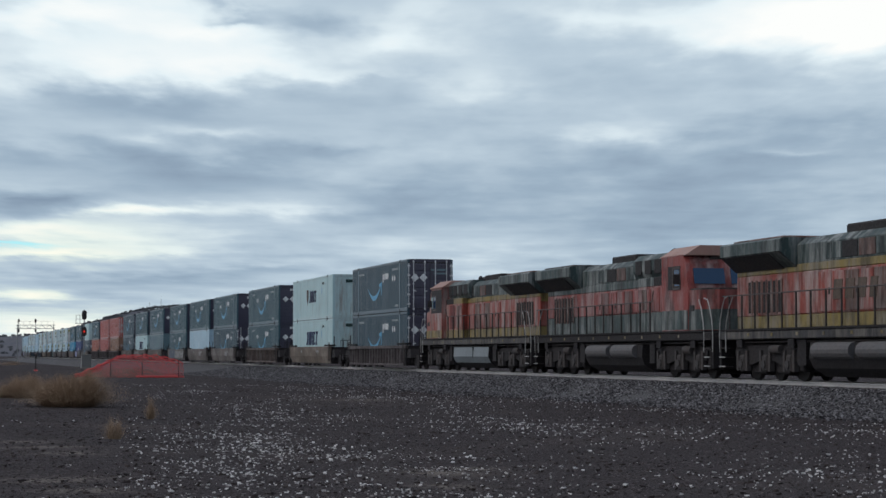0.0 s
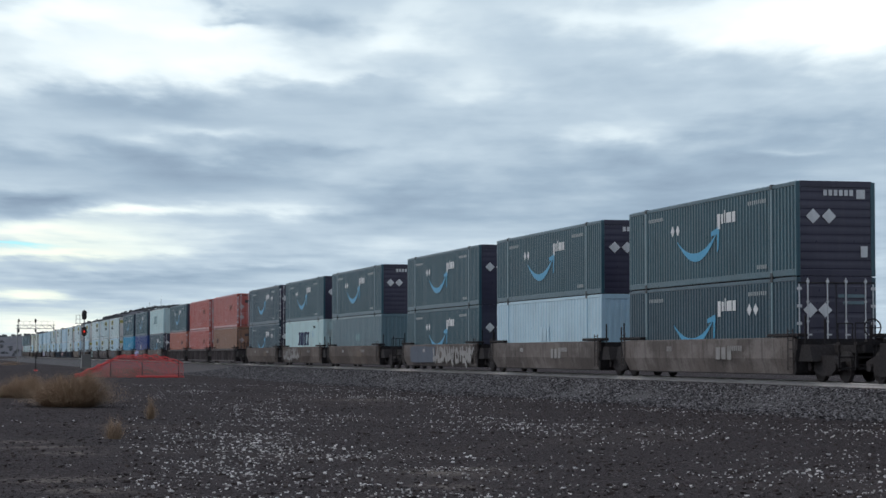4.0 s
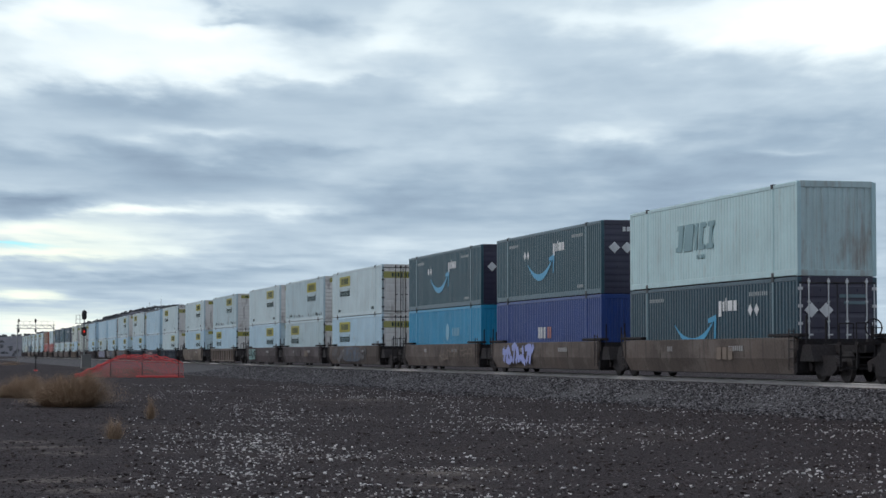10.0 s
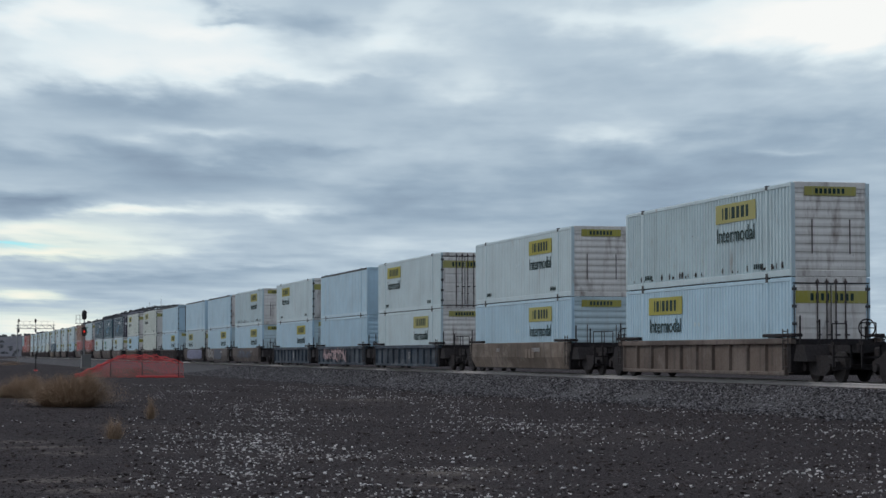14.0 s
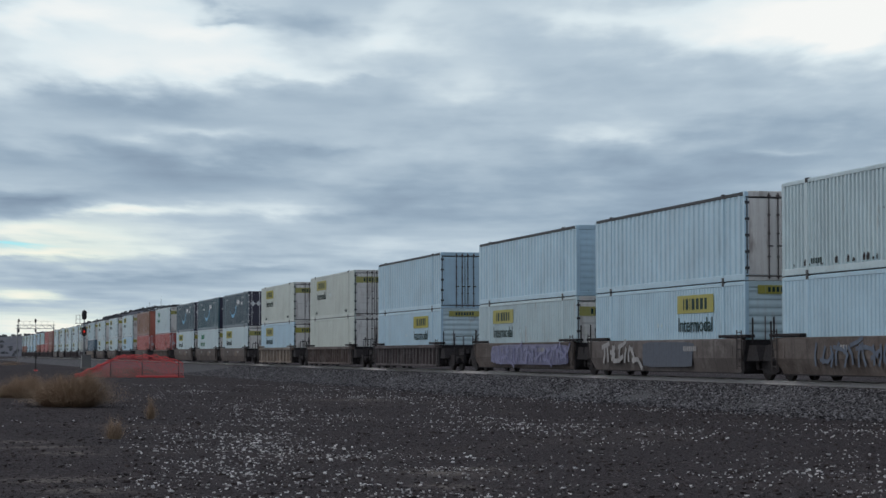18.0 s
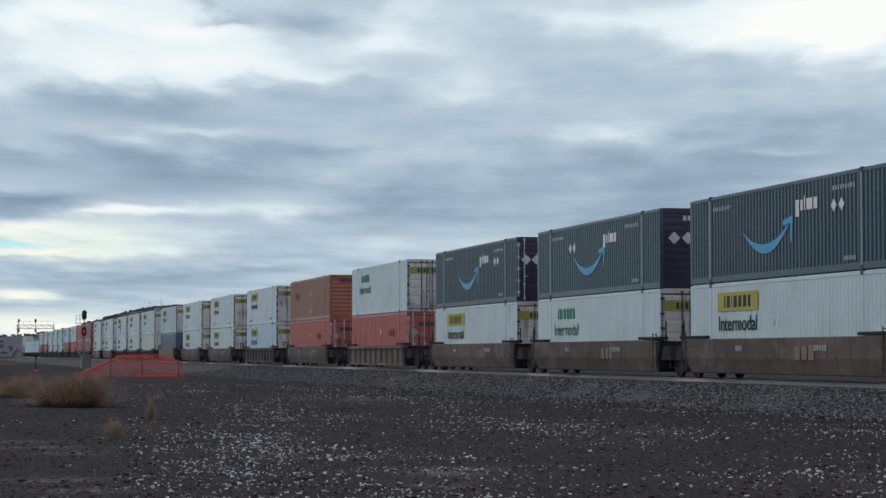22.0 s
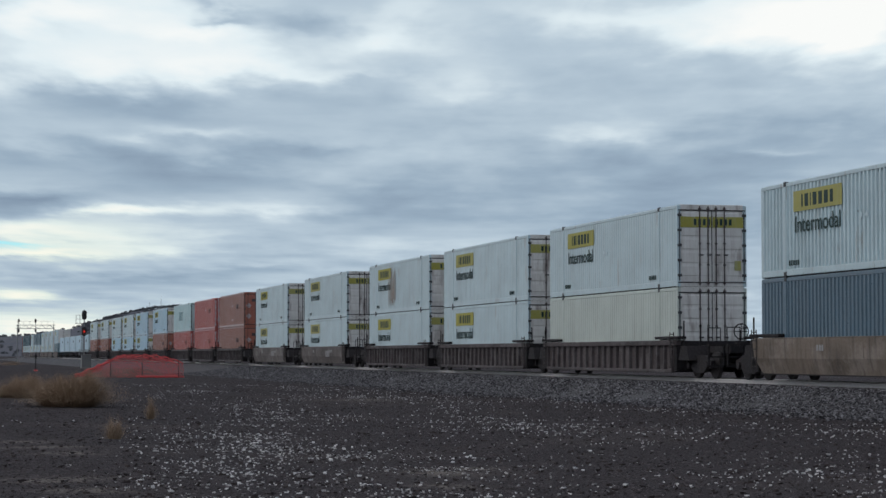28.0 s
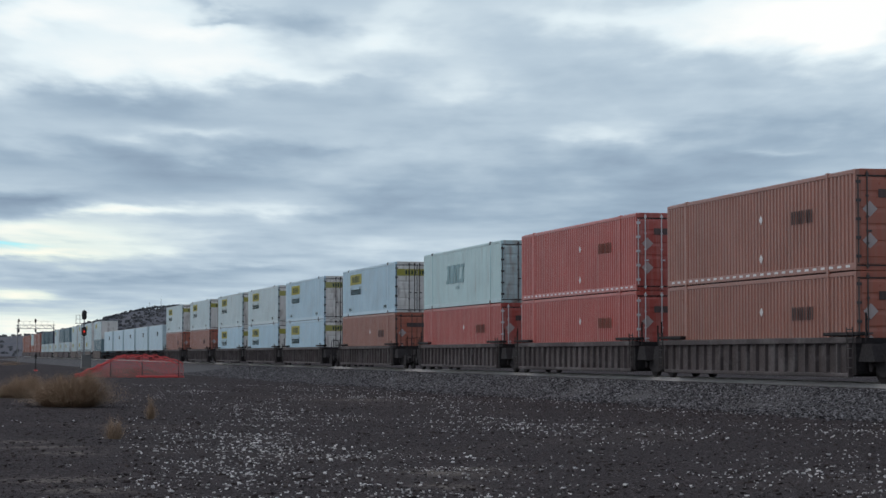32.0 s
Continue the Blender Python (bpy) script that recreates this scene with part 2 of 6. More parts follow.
M["graf_fade"] = decal("faded_blue_grey_spray_paint", (0.12, 0.15, 0.20), (0.09, 0.085, 0.085), 0.8)
M["graf_rose"] = decal("faded_pink_spray_paint", (0.40, 0.30, 0.31), (0.2, 0.16, 0.16), 0.6)
M["graf_tan"] = decal("faded_tan_spray_paint", (0.22, 0.18, 0.15), (0.12, 0.1, 0.09), 0.6)
M["graf_purple"] = paint("purple_spray_paint", (0.075, 0.078, 0.20), (0.1, 0.1, 0.15), 0.4)
M["rail_steel"] = metal("rail_steel", (0.62, 0.60, 0.59), 0.5, 0.0, 0.1)
M["rail_web"] = metal("rusty_rail_web", (0.09, 0.055, 0.04), 0.85, 0.4)
M["tie"] = metal("concrete_tie", (0.30, 0.28, 0.26), 0.9, 0.1)
M["post"] = metal("dark_post", (0.03, 0.03, 0.032), 0.7, 0.2)
M["galv"] = metal("galvanised_steel", (0.26, 0.27, 0.28), 0.55, 0.1)
M["cabinet"] = paint("grey_cabinet_paint", (0.15, 0.15, 0.145), (0.2, 0.18, 0.15), 0.3)


def glass_mat():
    n = Nodes("sky_blue_tinted_glass")
    # reflected sky is put into the base colour as dark blue
    return n.surface((0.02, 0.06, 0.13), 0.15, 0.0, spec=0.3)


M["glass"] = glass_mat()
M["pale_glass"] = Nodes("pale_turquoise_glass").surface((0.16, 0.27, 0.27), 0.1, 0.0, spec=0.6)


def lamp_mat():
    n = Nodes("red_signal_lens")
    e = n.add("ShaderNodeEmission")
    e.inputs["Color"].default_value = (1.0, 0.05, 0.03, 1)
    e.inputs["Strength"].default_value = 0.75
    n.link(e.outputs[0], n.out.inputs["Surface"])
    return n.mat


M["red_lens"] = lamp_mat()


def ground_mat():
    n = Nodes("dark_cinder_soil")
    vec = n.coords()
    big = n.noise(vec, 0.12, 5, 0.6)
    mid = n.noise(n.coords((1, 1, 1)), 0.9, 5, 0.65)
    fine = n.noise(vec, 16, 4, 0.7)
    col = n.mix(n.ramp(mid, 0.35, 0.7), (0.0255, 0.0172, 0.0192), (0.042, 0.0296, 0.0320))
    col = n.mix(n.math("MULTIPLY", n.ramp(big, 0.56, 0.72), 0.45), col, (0.125, 0.100, 0.090))
    col = n.mix(n.math("MULTIPLY", n.ramp(fine, 0.52, 0.75), 0.6), col, (0.085, 0.068, 0.067))
    grit = n.add("ShaderNodeTexVoronoi")
    grit.inputs["Scale"].default_value = 26
    n.link(vec, grit.inputs["Vector"])
    sep = n.add("ShaderNodeSeparateXYZ")
    n.link(grit.outputs["Color"], sep.inputs[0])
    col = n.mix(n.math("MULTIPLY", n.ramp(sep.outputs["X"], 0.72, 0.80), 0.8), col, (0.012, 0.010, 0.011))
    col = n.mix(n.math("MULTIPLY", n.ramp(sep.outputs["Y"], 0.86, 0.92), 0.55), col, (0.15, 0.13, 0.13))
    # dry sandy streaks: place, half-lengths
    sep = n.add("ShaderNodeSeparateXYZ")
    n.link(vec, sep.inputs[0])
    for px, dist, rx, ry in ((778, 31.4, 0.9, 0.13), (790, 28.2, 0.7, 0.10), (850, 32.6, 0.6, 0.12), (27, 41.6, 0.9, 0.20), (82, 38.8, 0.7, 0.20), (123, 36.6, 0.7, 0.14), (91, 29.8, 0.8, 0.20), (159, 27.2, 0.6, 0.15), (630, 78.6, 3.0, 0.34)):
        aim = radians(180 - 13.19)
        r = (px - 784) / 3814 * dist
        cx, cy = dist * math.cos(aim) + r * math.sin(aim), dist * math.sin(aim) - r * math.cos(aim)
        dx = n.math("MULTIPLY", n.math("SUBTRACT", sep.outputs["X"], cx), 1 / rx)
        dy = n.math("MULTIPLY", n.math("SUBTRACT", sep.outputs["Y"], cy), 1 / (ry * 4))
        d2 = n.math("ADD", n.math("MULTIPLY", dx, dx), n.math("MULTIPLY", dy, dy))
        g = n.math("POWER", 2.718, n.math("MULTIPLY", d2, -1.0))
        col = n.mix(n.math("MULTIPLY", n.math("MULTIPLY", g, n.ramp(n.noise(n.coords((1, 2.2, 1)), 2.6, 4, 0.6), 0.42, 0.54)), 0.8), col, (0.22, 0.19, 0.165))
    rough = n.math("ADD", fine, grit.outputs["Distance"])
    return n.surface(col, 0.92, 0, rough, 0.9, 0.05, spec=0.25)


def ballast_mat():
    n = Nodes("crushed_rock_ballast")
    vec = n.coords()
    fine = n.noise(vec, 22, 4, 0.7)
    vor = n.add("ShaderNodeTexVoronoi")
    vor.inputs["Scale"].default_value = 14
    n.link(vec, vor.inputs["Vector"])
    big = n.noise(vec, 0.4, 4, 0.6)
    col = n.mix(n.ramp(fine, 0.35, 0.68), (0.055, 0.054, 0.058), (0.150, 0.148, 0.157))
    col = n.mix(n.ramp(big, 0.4, 0.7, 0, 0.4), col, (0.095, 0.089, 0.088))
    return n.surface(col, 0.9, 0, vor.outputs["Distance"], 0.8, 0.06, spec=0.3)


def stone_mat(name, lo, hi, few=1.0):
    """Stones of many shades from lo to hi; few > 1: most are dark and few are light."""
    n = Nodes(name)
    geo = n.add("ShaderNodeNewGeometry")
    r = geo.outputs["Random Per Island"]
    f = n.noise(n.coords(), 30, 3, 0.6)
    col = n.mix(n.math("POWER", r, few), lo, hi)
    col = n.mix(n.ramp(f, 0.45, 0.75, 0, 0.4), col, tuple(c * 0.5 for c in lo))
    return n.surface(col, 0.9, 0, f, 0.4, 0.01, spec=0.3)


M["dug_soil"] = stone_mat("dug_brown_soil", (0.085, 0.060, 0.055), (0.16, 0.12, 0.105))
M["ground"] = ground_mat()
M["ballast"] = ballast_mat()
M["pale_stone"] = stone_mat("pale_stones", (0.20, 0.185, 0.185), (0.95, 0.92, 0.90), 0.8)
M["grit"] = stone_mat("grey_grit", (0.020, 0.017, 0.018), (0.19, 0.165, 0.165))
M["dark_stone"] = stone_mat("dark_cinders", (0.022, 0.016, 0.016), (0.075, 0.058, 0.054))
M["ballast_stone"] = stone_mat("ballast_stones", (0.036, 0.034, 0.038), (0.37, 0.36, 0.38), 2.1)
M["straw"] = stone_mat("dry_grass_straw", (0.25, 0.172, 0.118), (0.47, 0.35, 0.245))
def hill_mat():
    n = Nodes("haze_tinted_hillside")
    # distance haze is put into these colours: lifted and turned blue
    a, b = n.noise(n.coords((1, 1, 2)), 0.018, 4, 0.6), n.noise(n.coords((1, 1, 2)), 0.16, 4, 0.7)
    col = n.mix(n.ramp(a, 0.38, 0.62), (0.110, 0.116, 0.140), (0.135, 0.134, 0.150))
    col = n.mix(n.ramp(b, 0.46, 0.60), col, (0.092, 0.097, 0.114))
    return n.surface(col, 0.95, 0, spec=0.1)


M["hill"] = hill_mat()
# juniper foliage greyed towards the hill, haze mixed into the colour
M["bush"] = stone_mat("haze_tinted_juniper", (0.086, 0.093, 0.106), (0.122, 0.126, 0.134))


def mesh_fence_mat():
    n = Nodes("orange_plastic_netting")
    b = n.add("ShaderNodeBsdfPrincipled")
    b.inputs["Base Color"].default_value = (0.82, 0.12, 0.12, 1)
    b.inputs["Roughness"].default_value = 0.5
    t = n.add("ShaderNodeBsdfTranslucent")
    t.inputs["Color"].default_value = (0.80, 0.13, 0.13, 1)
    m = n.add("ShaderNodeMixShader")
    m.inputs[0].default_value = 0.35
    n.link(b.outputs[0], m.inputs[1])
    n.link(t.outputs[0], m.inputs[2])
    n.link(m.outputs[0], n.out.inputs["Surface"])
    return n.mat


M["netting"] = mesh_fence_mat()


# ---- sky backdrop: a cloud deck far behind everything, drifting slowly ----
def sky_mat():
    n = Nodes("stratocumulus_clouds")
    tc = n.add("ShaderNodeTexCoord").outputs["Object"]
    sep = n.add("ShaderNodeSeparateXYZ")
    n.link(tc, sep.inputs[0])
    X, Y = sep.outputs["X"], sep.outputs["Y"]

    def join(a, b):
        node = n.add("ShaderNodeCombineXYZ")
        n.link(a, node.inputs[0])
        n.link(b, node.inputs[1])
        return node.outputs[0]

    def cloud(vec, scale, detail, rough, twist=0.0):
        node = n.add("ShaderNodeTexNoise")
        for key, v in (("Scale", scale), ("Detail", detail), ("Roughness", rough), ("Distortion", twist)):
            node.inputs[key].default_value = v
        n.link(vec, node.inputs["Vector"])
        return node.outputs["Fac"]

    # the deck in perspective: lower clouds are further off, smaller and flatter
    rise = n.math("MAXIMUM", n.math("ADD", Y, 350), 60)
    deck = join(n.math("DIVIDE", n.math("MULTIPLY", X, 1.83), rise), n.math("DIVIDE", 2900, rise))
    puffs = cloud(deck, 0.85, 5, 0.48, 0.15)
    wisps = cloud(deck, 2.3, 5, 0.5, 0.1)
    thin = n.add("ShaderNodeMapping")
    thin.inputs["Scale"].default_value = (0.8, 2.2, 1)
    thin.inputs["Rotation"].default_value = (0, 0, 0.03)
    n.link(deck, thin.inputs["Vector"])
    streaks = cloud(thin.outputs[0], 1.5, 4, 0.5, 0.2)
    near = n.math("DIVIDE", rise, 550)
    push = n.math("MULTIPLY", n.math("SUBTRACT", cloud(deck, 1.6, 4, 0.6), 0.5), n.math("MULTIPLY", near, 230))
    lift = n.math("MULTIPLY", n.math("SUBTRACT", wisps, 0.5), n.math("MULTIPLY", n.math("MULTIPLY", near, near), 80))
    torn = join(n.math("ADD", X, push), n.math("ADD", Y, lift))
    f = n.math("MULTIPLY_ADD", n.math("SUBTRACT", puffs, 0.5), 0.40, n.math("MULTIPLY", n.math("SUBTRACT", wisps, 0.5), 0.27))
    f = n.math("MULTIPLY_ADD", n.math("SUBTRACT", streaks, 0.5), 0.22, f)

    def spot(x, y, rx, ry, vec=None):
        move = n.add("ShaderNodeVectorMath", operation="SUBTRACT")
        n.link(torn if vec is None else vec, move.inputs[0])
        move.inputs[1].default_value = (x, y, 0)
        size = n.add("ShaderNodeVectorMath", operation="MULTIPLY")
        n.link(move.outputs[0], size.inputs[0])
        size.inputs[1].default_value = (1 / rx, 1 / ry, 0)
        dot = n.add("ShaderNodeVectorMath", operation="DOT_PRODUCT")
        n.link(size.outputs[0], dot.inputs[0])
        n.link(size.outputs[0], dot.inputs[1])
        return n.math("POWER", 0.3679, dot.outputs["Value"])

    # the deck's bright parts, dark parts and low streaks: x, y, half-widths, strength
    bright = ((-654, 421, 240, 44, 0.40), (-404, 386, 115, 24, 0.24), (-534, 330, 290, 52, 0.34), (-350, 331, 110, 26, 0.14), (-184, 311, 90, 14, 0.14), (-84, 390, 110, 40, 0.22),
              (616, 405, 290, 58, 0.46), (756, 381, 120, 50, 0.22), (266, 418, 130, 24, 0.12), (56, 296, 80, 50, 0.13), (-454, 206, 130, 10, 0.13), (306, 206, 95, 15, 0.20), (596, 173, 70, 8, 0.14))
    dark = ((-384, 415, 60, 14, -0.26), (-244, 391, 100, 22, -0.20), (-554, 256, 180, 28, -0.22), (-224, 276, 130, 40, -0.12), (-684, 161, 210, 32, -0.16), (-414, 131, 170, 34, -0.24), (-224, 171, 80, 16, -0.18),
            (-740, 78, 90, 24, -0.34), (-94, 71, 150, 40, -0.16), (366, 110, 320, 70, -0.20), (666, 190, 220, 55, -0.16), (416, 20, 400, 55, -0.12))
    low = ((-554, 70, 115, 11, 0.42), (-284, 72, 120, 15, 0.22), (-640, 22, 190, 30, 0.27), (-764, 36, 90, 16, 0.26), (-724, -6, 170, 9, 0.34), (-470, 0, 70, 8, 0.14), (-344, -38, 120, 10, -0.16),
           (-584, -58, 260, 14, -0.16), (66, 6, 180, 26, 0.12), (-744, -81, 60, 10, 0.44), (-700, -138, 170, 26, 0.46), (-300, -110, 260, 24, 0.04))
    for group in (bright, dark, low):
        for x, y, rx, ry, k in group:
            f = n.math("MULTIPLY_ADD", spot(x, y, rx, ry), k * 1.1, f)
    ramp = n.add("ShaderNodeValToRGB")
    e = ramp.color_ramp.elements
    e[0].position, e[0].color = 0.0, (0.19, 0.26, 0.36, 1)
    e[1].position, e[1].color = 1.0, (0.96, 0.975, 0.96, 1)
    for p, col in ((0.30, (0.328, 0.431, 0.538, 1)), (0.5, (0.478, 0.586, 0.680, 1)), (0.75, (0.76, 0.86, 0.905, 1))):
        x = e.new(p)
        x.color = col
    n.link(n.math("ADD", f, 0.475), ramp.inputs[0])
    tint = n.mix(n.math("MULTIPLY", n.math("MULTIPLY", spot(-700, -50, 260, 140, tc), 0.95), n.ramp(f, -0.02, 0.24)), (1, 1, 1), (1.0, 0.985, 0.86))
    colour = n.mix(1.0, ramp.outputs[0], tint, "MULTIPLY")
    colour = n.mix(n.math("MULTIPLY", spot(-775, 8, 75, 5), 0.9), colour, (0.42, 0.86, 0.93))
    em = n.add("ShaderNodeEmission")
    n.link(colour, em.inputs["Color"])
    em.inputs["Strength"].default_value = 1.06
    n.link(em.outputs[0], n.out.inputs["Surface"])
    return n.mat


M["sky"] = sky_mat()


# ---- mesh tools ----
class Build:
    """Collects boxes, prisms and tubes into one mesh."""

    def __init__(self):
        self.v, self.f, self.lift = [], [], 0.0

    def add(self, verts, faces):
        k = len(self.v)
        self.v += [tuple(p) for p in verts]
        self.f += [tuple(i + k for i in f) for f in faces]
        return self

    def box(self, x0, x1, y0, y1, z0, z1, bevel=0.0):
        if bevel:
            b = min(bevel, (x1 - x0) / 2.1, (y1 - y0) / 2.1, (z1 - z0) / 2.1)
            ring = lambda z, i: [(x0 + i, y0 + i, z), (x1 - i, y0 + i, z), (x1 - i, y1 - i, z), (x0 + i, y1 - i, z)]
            mid = lambda z: [(x0 + b, y0, z), (x1 - b, y0, z), (x1, y0 + b, z), (x1, y1 - b, z), (x1 - b, y1, z), (x0 + b, y1, z), (x0, y1 - b, z), (x0, y0 + b, z)]
            v = ring(z0, b) + mid(z0 + b) + mid(z1 - b) + ring(z1, b)
            f = [(3, 2, 1, 0), (20, 21, 22, 23)]
            for i in range(8):
                j = (i + 1) % 8
                f.append((4 + i, 4 + j, 12 + j, 12 + i))
            for i in range(4):
                a, b2 = 4 + 2 * i, 5 + 2 * i
                f.append((i, (i + 1) % 4, b2, a))
                f.append(((i + 1) % 4, 4 + (2 * i + 2) % 8, b2))
                f.append((20 + (i + 1) % 4, 20 + i, 12 + 2 * i, 13 + 2 * i))
                f.append((20 + (i + 1) % 4, 13 + 2 * i, 12 + (2 * i + 2) % 8))
            return self.add(v, f)
        v = [(x0, y0, z0), (x1, y0, z0), (x1, y1, z0), (x0, y1, z0), (x0, y0, z1), (x1, y0, z1), (x1, y1, z1), (x0, y1, z1)]
        return self.add(v, [(3, 2, 1, 0), (4, 5, 6, 7), (0, 1, 5, 4), (1, 2, 6, 5), (2, 3, 7, 6), (3, 0, 4, 7)])

    def prism(self, outline, lo, hi, axis="y"):
        """An outline of (a, b) points drawn out along an axis: a, b are x, z for y; y, z for x; x, y for z."""
        put = {"y": lambda a, b, c: (a, c, b), "x": lambda a, b, c: (c, a, b), "z": lambda a, b, c: (a, b, c)}[axis]
        n = len(outline)
        v = [put(a, b, lo) for a, b in outline] + [put(a, b, hi) for a, b in outline]
        f = [tuple(range(n)), tuple(range(2 * n - 1, n - 1, -1))]
        f += [((i + 1) % n, i, n + i, n + (i + 1) % n) for i in range(n)]
        return self.add(v, f)

    def tube(self, p, q, r, sides=8, r2=None):
        p, q = Vector(p), Vector(q)
        d = (q - p).normalized()
        a = d.orthogonal().normalized()
        b = d.cross(a)
        r2 = r if r2 is None else r2
        v = []
        for c, rr in ((p, r), (q, r2)):
            for i in range(sides):
                t = 2 * math.pi * i / sides
                v.append(c + (a * math.cos(t) + b * math.sin(t)) * rr)
        f = [tuple(range(sides - 1, -1, -1)), tuple(range(sides, 2 * sides))]
        f += [(i, (i + 1) % sides, sides + (i + 1) % sides, sides + i) for i in range(sides)]
        return self.add(v, f)

    def pipe(self, points, r, sides=6):
        for p, q in zip(points, points[1:]):
            self.tube(p, q, r, sides)
        return self

    def mesh(self, name, mat, fix=True):
        me = bpy.data.meshes.new(name)
        me.from_pydata(self.v, [], self.f)
        if fix:
            bm = bmesh.new()
            bm.from_mesh(me)
            bmesh.ops.recalc_face_normals(bm, faces=bm.faces)
            bm.to_mesh(me)
            bm.free()
        me.materials.append(mat)
        return me


CACHE = {}


def shared(key, make, mat):
    """One mesh for all pieces of a kind and a material."""
    k = (key, mat)
    if k not in CACHE:
        CACHE[k] = make().mesh(key if isinstance(key, str) else key[0], M[mat])
    return CACHE[k]


def part(name, mesh, parent, at=(0, 0, 0), turn=0.0, label=""):
    ob = new(name, mesh)
    ob.parent = parent
    ob.location = at
    if turn:
        ob.rotation_euler = (0, 0, radians(turn))
    return tagged(ob, label, kind="stuff" if name in ("number_marking", "logo_lettering", "sign_lettering", "reflective_tape") else "")


def piece(name, build, mat, parent, label="", at=(0, 0, 0)):
    return part(name, build.mesh(name, M[mat]), parent, at, 0, label)


def flat_text(words, height, mat, name="lettering"):
    """Words as a thin mesh that stands in the x-z plane and faces -y, centred on its origin."""
    data = bpy.data.curves.new(name, "FONT")
    data.body, data.size, data.align_x, data.align_y = words, height, "CENTER", "CENTER"
    data.extrude, data.offset = 0.003, 0.004
    tmp = new(name, data)
    me = bpy.data.meshes.new_from_object(tmp)
    bpy.data.objects.remove(tmp)
    me.transform(Matrix.Rotation(radians(90), 4, "X"))
    me.materials.clear()
    me.materials.append(M[mat])
    return me


# ---- containers: 53 foot, 16.15 x 2.59 x 2.91 m; the origin is the middle of the base ----
CL, CW, CH = 16.15, 2.59, 2.90
HX, HY = CL / 2, CW / 2


def corrugated(length, height, pitch, depth, thick=0.03):
    """A pressed sheet in the x-z plane, its outer crests at y = 0, hollows at y = depth."""
    n = max(1, round(length / pitch))
    p = length / n
    pts = []
    for i in range(n):
        x = -length / 2 + i * p
        pts += [(x, 0), (x + 0.40 * p, 0), (x + 0.5 * p, depth), (x + 0.90 * p, depth)]
    pts.append((length / 2, 0))
    b = Build()
    v = [(x, y, z) for z in (0, height) for x, y in pts] + [(x, y + thick, z) for z in (0, height) for x, y in pts]
    m = len(pts)
    f = [(i, i + 1, m + i + 1, m + i) for i in range(m - 1)]
    f += [(2 * m + i + 1, 2 * m + i, 3 * m + i, 3 * m + i + 1) for i in range(m - 1)]
    return b.add(v, f)


def diamond(r, thick=0.006):
    return Build().prism([(-r, 0), (0, -r), (r, 0), (0, r)], 0, thick)


def curved_arrow():
    """A broad curved arrow."""
    b = Build()
    pts, n = [], 16
    for i in range(n + 1):
        t = i / n
        w = 0.03 + 0.19 * math.sin(math.pi * t ** 1.1)
        pts.append((-2.15 + 3.95 * t, 0.62 * (2 * t - 0.94) ** 2, w))
    lo = [(x, z - w) for x, z, w in pts]
    hi = [(x, z + w * 0.35) for x, z, w in pts]
    for i in range(n):
        b.prism([lo[i], lo[i + 1], hi[i + 1], hi[i]], 0, 0.006)
    b.prism([(1.22, 0.72), (1.98, 0.86), (2.02, 0.70), (1.94, 0.10), (1.80, 0.02), (1.82, 0.62), (1.24, 0.58)], 0, 0.006)
    return b


def bars(widths, height, gap):
    """A word that cannot be read, or a brand's name: upright bars."""
    b = Build()
    x = -(sum(widths) + gap * (len(widths) - 1)) / 2
    for i, w in enumerate(widths):
        b.box(x, x + w, 0, 0.006, -height / 2, height / 2)
        x += w + gap
    return b


def name_blocks():
    """A brand's short name as blocks of uneven width, the first hanging lower."""
    b, x = Build(), -0.8
    for w, lo, hi in ((0.26, -0.34, 0.17), (0.18, -0.17, 0.15), (0.09, -0.17, 0.26), (0.44, -0.17, 0.17), (0.28, -0.17, 0.17)):
        b.box(x, x + w, 0, 0.006, lo, hi)
        x += w + 0.10
    return b


TEXT = {}


def words(text, height, mat, wide=1.0):
    key = (text, height, mat)
    if key not in TEXT:
        TEXT[key] = flat_text(text, height, mat)
        TEXT[key].transform(Matrix.Diagonal((wide, 1, 1, 1)))
    return TEXT[key]


SIDE_Y = -HY - 0.012


def ribs_across(x, depth, y0, y1, z0, count, pitch, wide):
    """A pressed sheet facing +x with ribs across it, drawn as one folded strip."""
    prof = []
    for i in range(count):
        z = z0 + i * pitch
        k = (pitch - wide) / 2
        prof += [(x, z), (x, z + k), (x + depth, z + k + 0.03), (x + depth, z + k + wide - 0.03)]
    prof += [(x, z0 + count * pitch - (pitch - wide) / 2), (x, z0 + count * pitch)]
    v = [(a, y, z) for y in (y0, y1) for a, z in prof]
    m = len(prof)
    return v, [(i, i + 1, m + i + 1, m + i) for i in range(m - 1)]


def skewed(wide, tall):
    """Five leaning blocks, broad in stroke, notched at alternate sides."""
    b, x, h = Build(), -1.55, tall / 2
    for i, w in enumerate((0.50, 0.66, 0.20, 0.46, 0.50)):
        at = lambda u, v: ((x + u * w + 0.16 * (v + 1) / 2) * wide, v * h)
        b.prism([at(0, -1), at(1, -1), at(1, -0.62), at(0, -0.62)], 0, 0.006)
        b.prism([at(0, 0.62), at(1, 0.62), at(1, 1), at(0, 1)], 0, 0.006)
        u0, u1 = ((0.3, 1.0), (0.0, 1.0), (0.0, 1.0), (0.0, 0.6), (0.3, 0.75))[i]
        b.prism([at(u0, -0.62), at(u1, -0.62), at(u1, 0.62), at(u0, 0.62)], 0, 0.006)
        x += w + 0.14
    return b


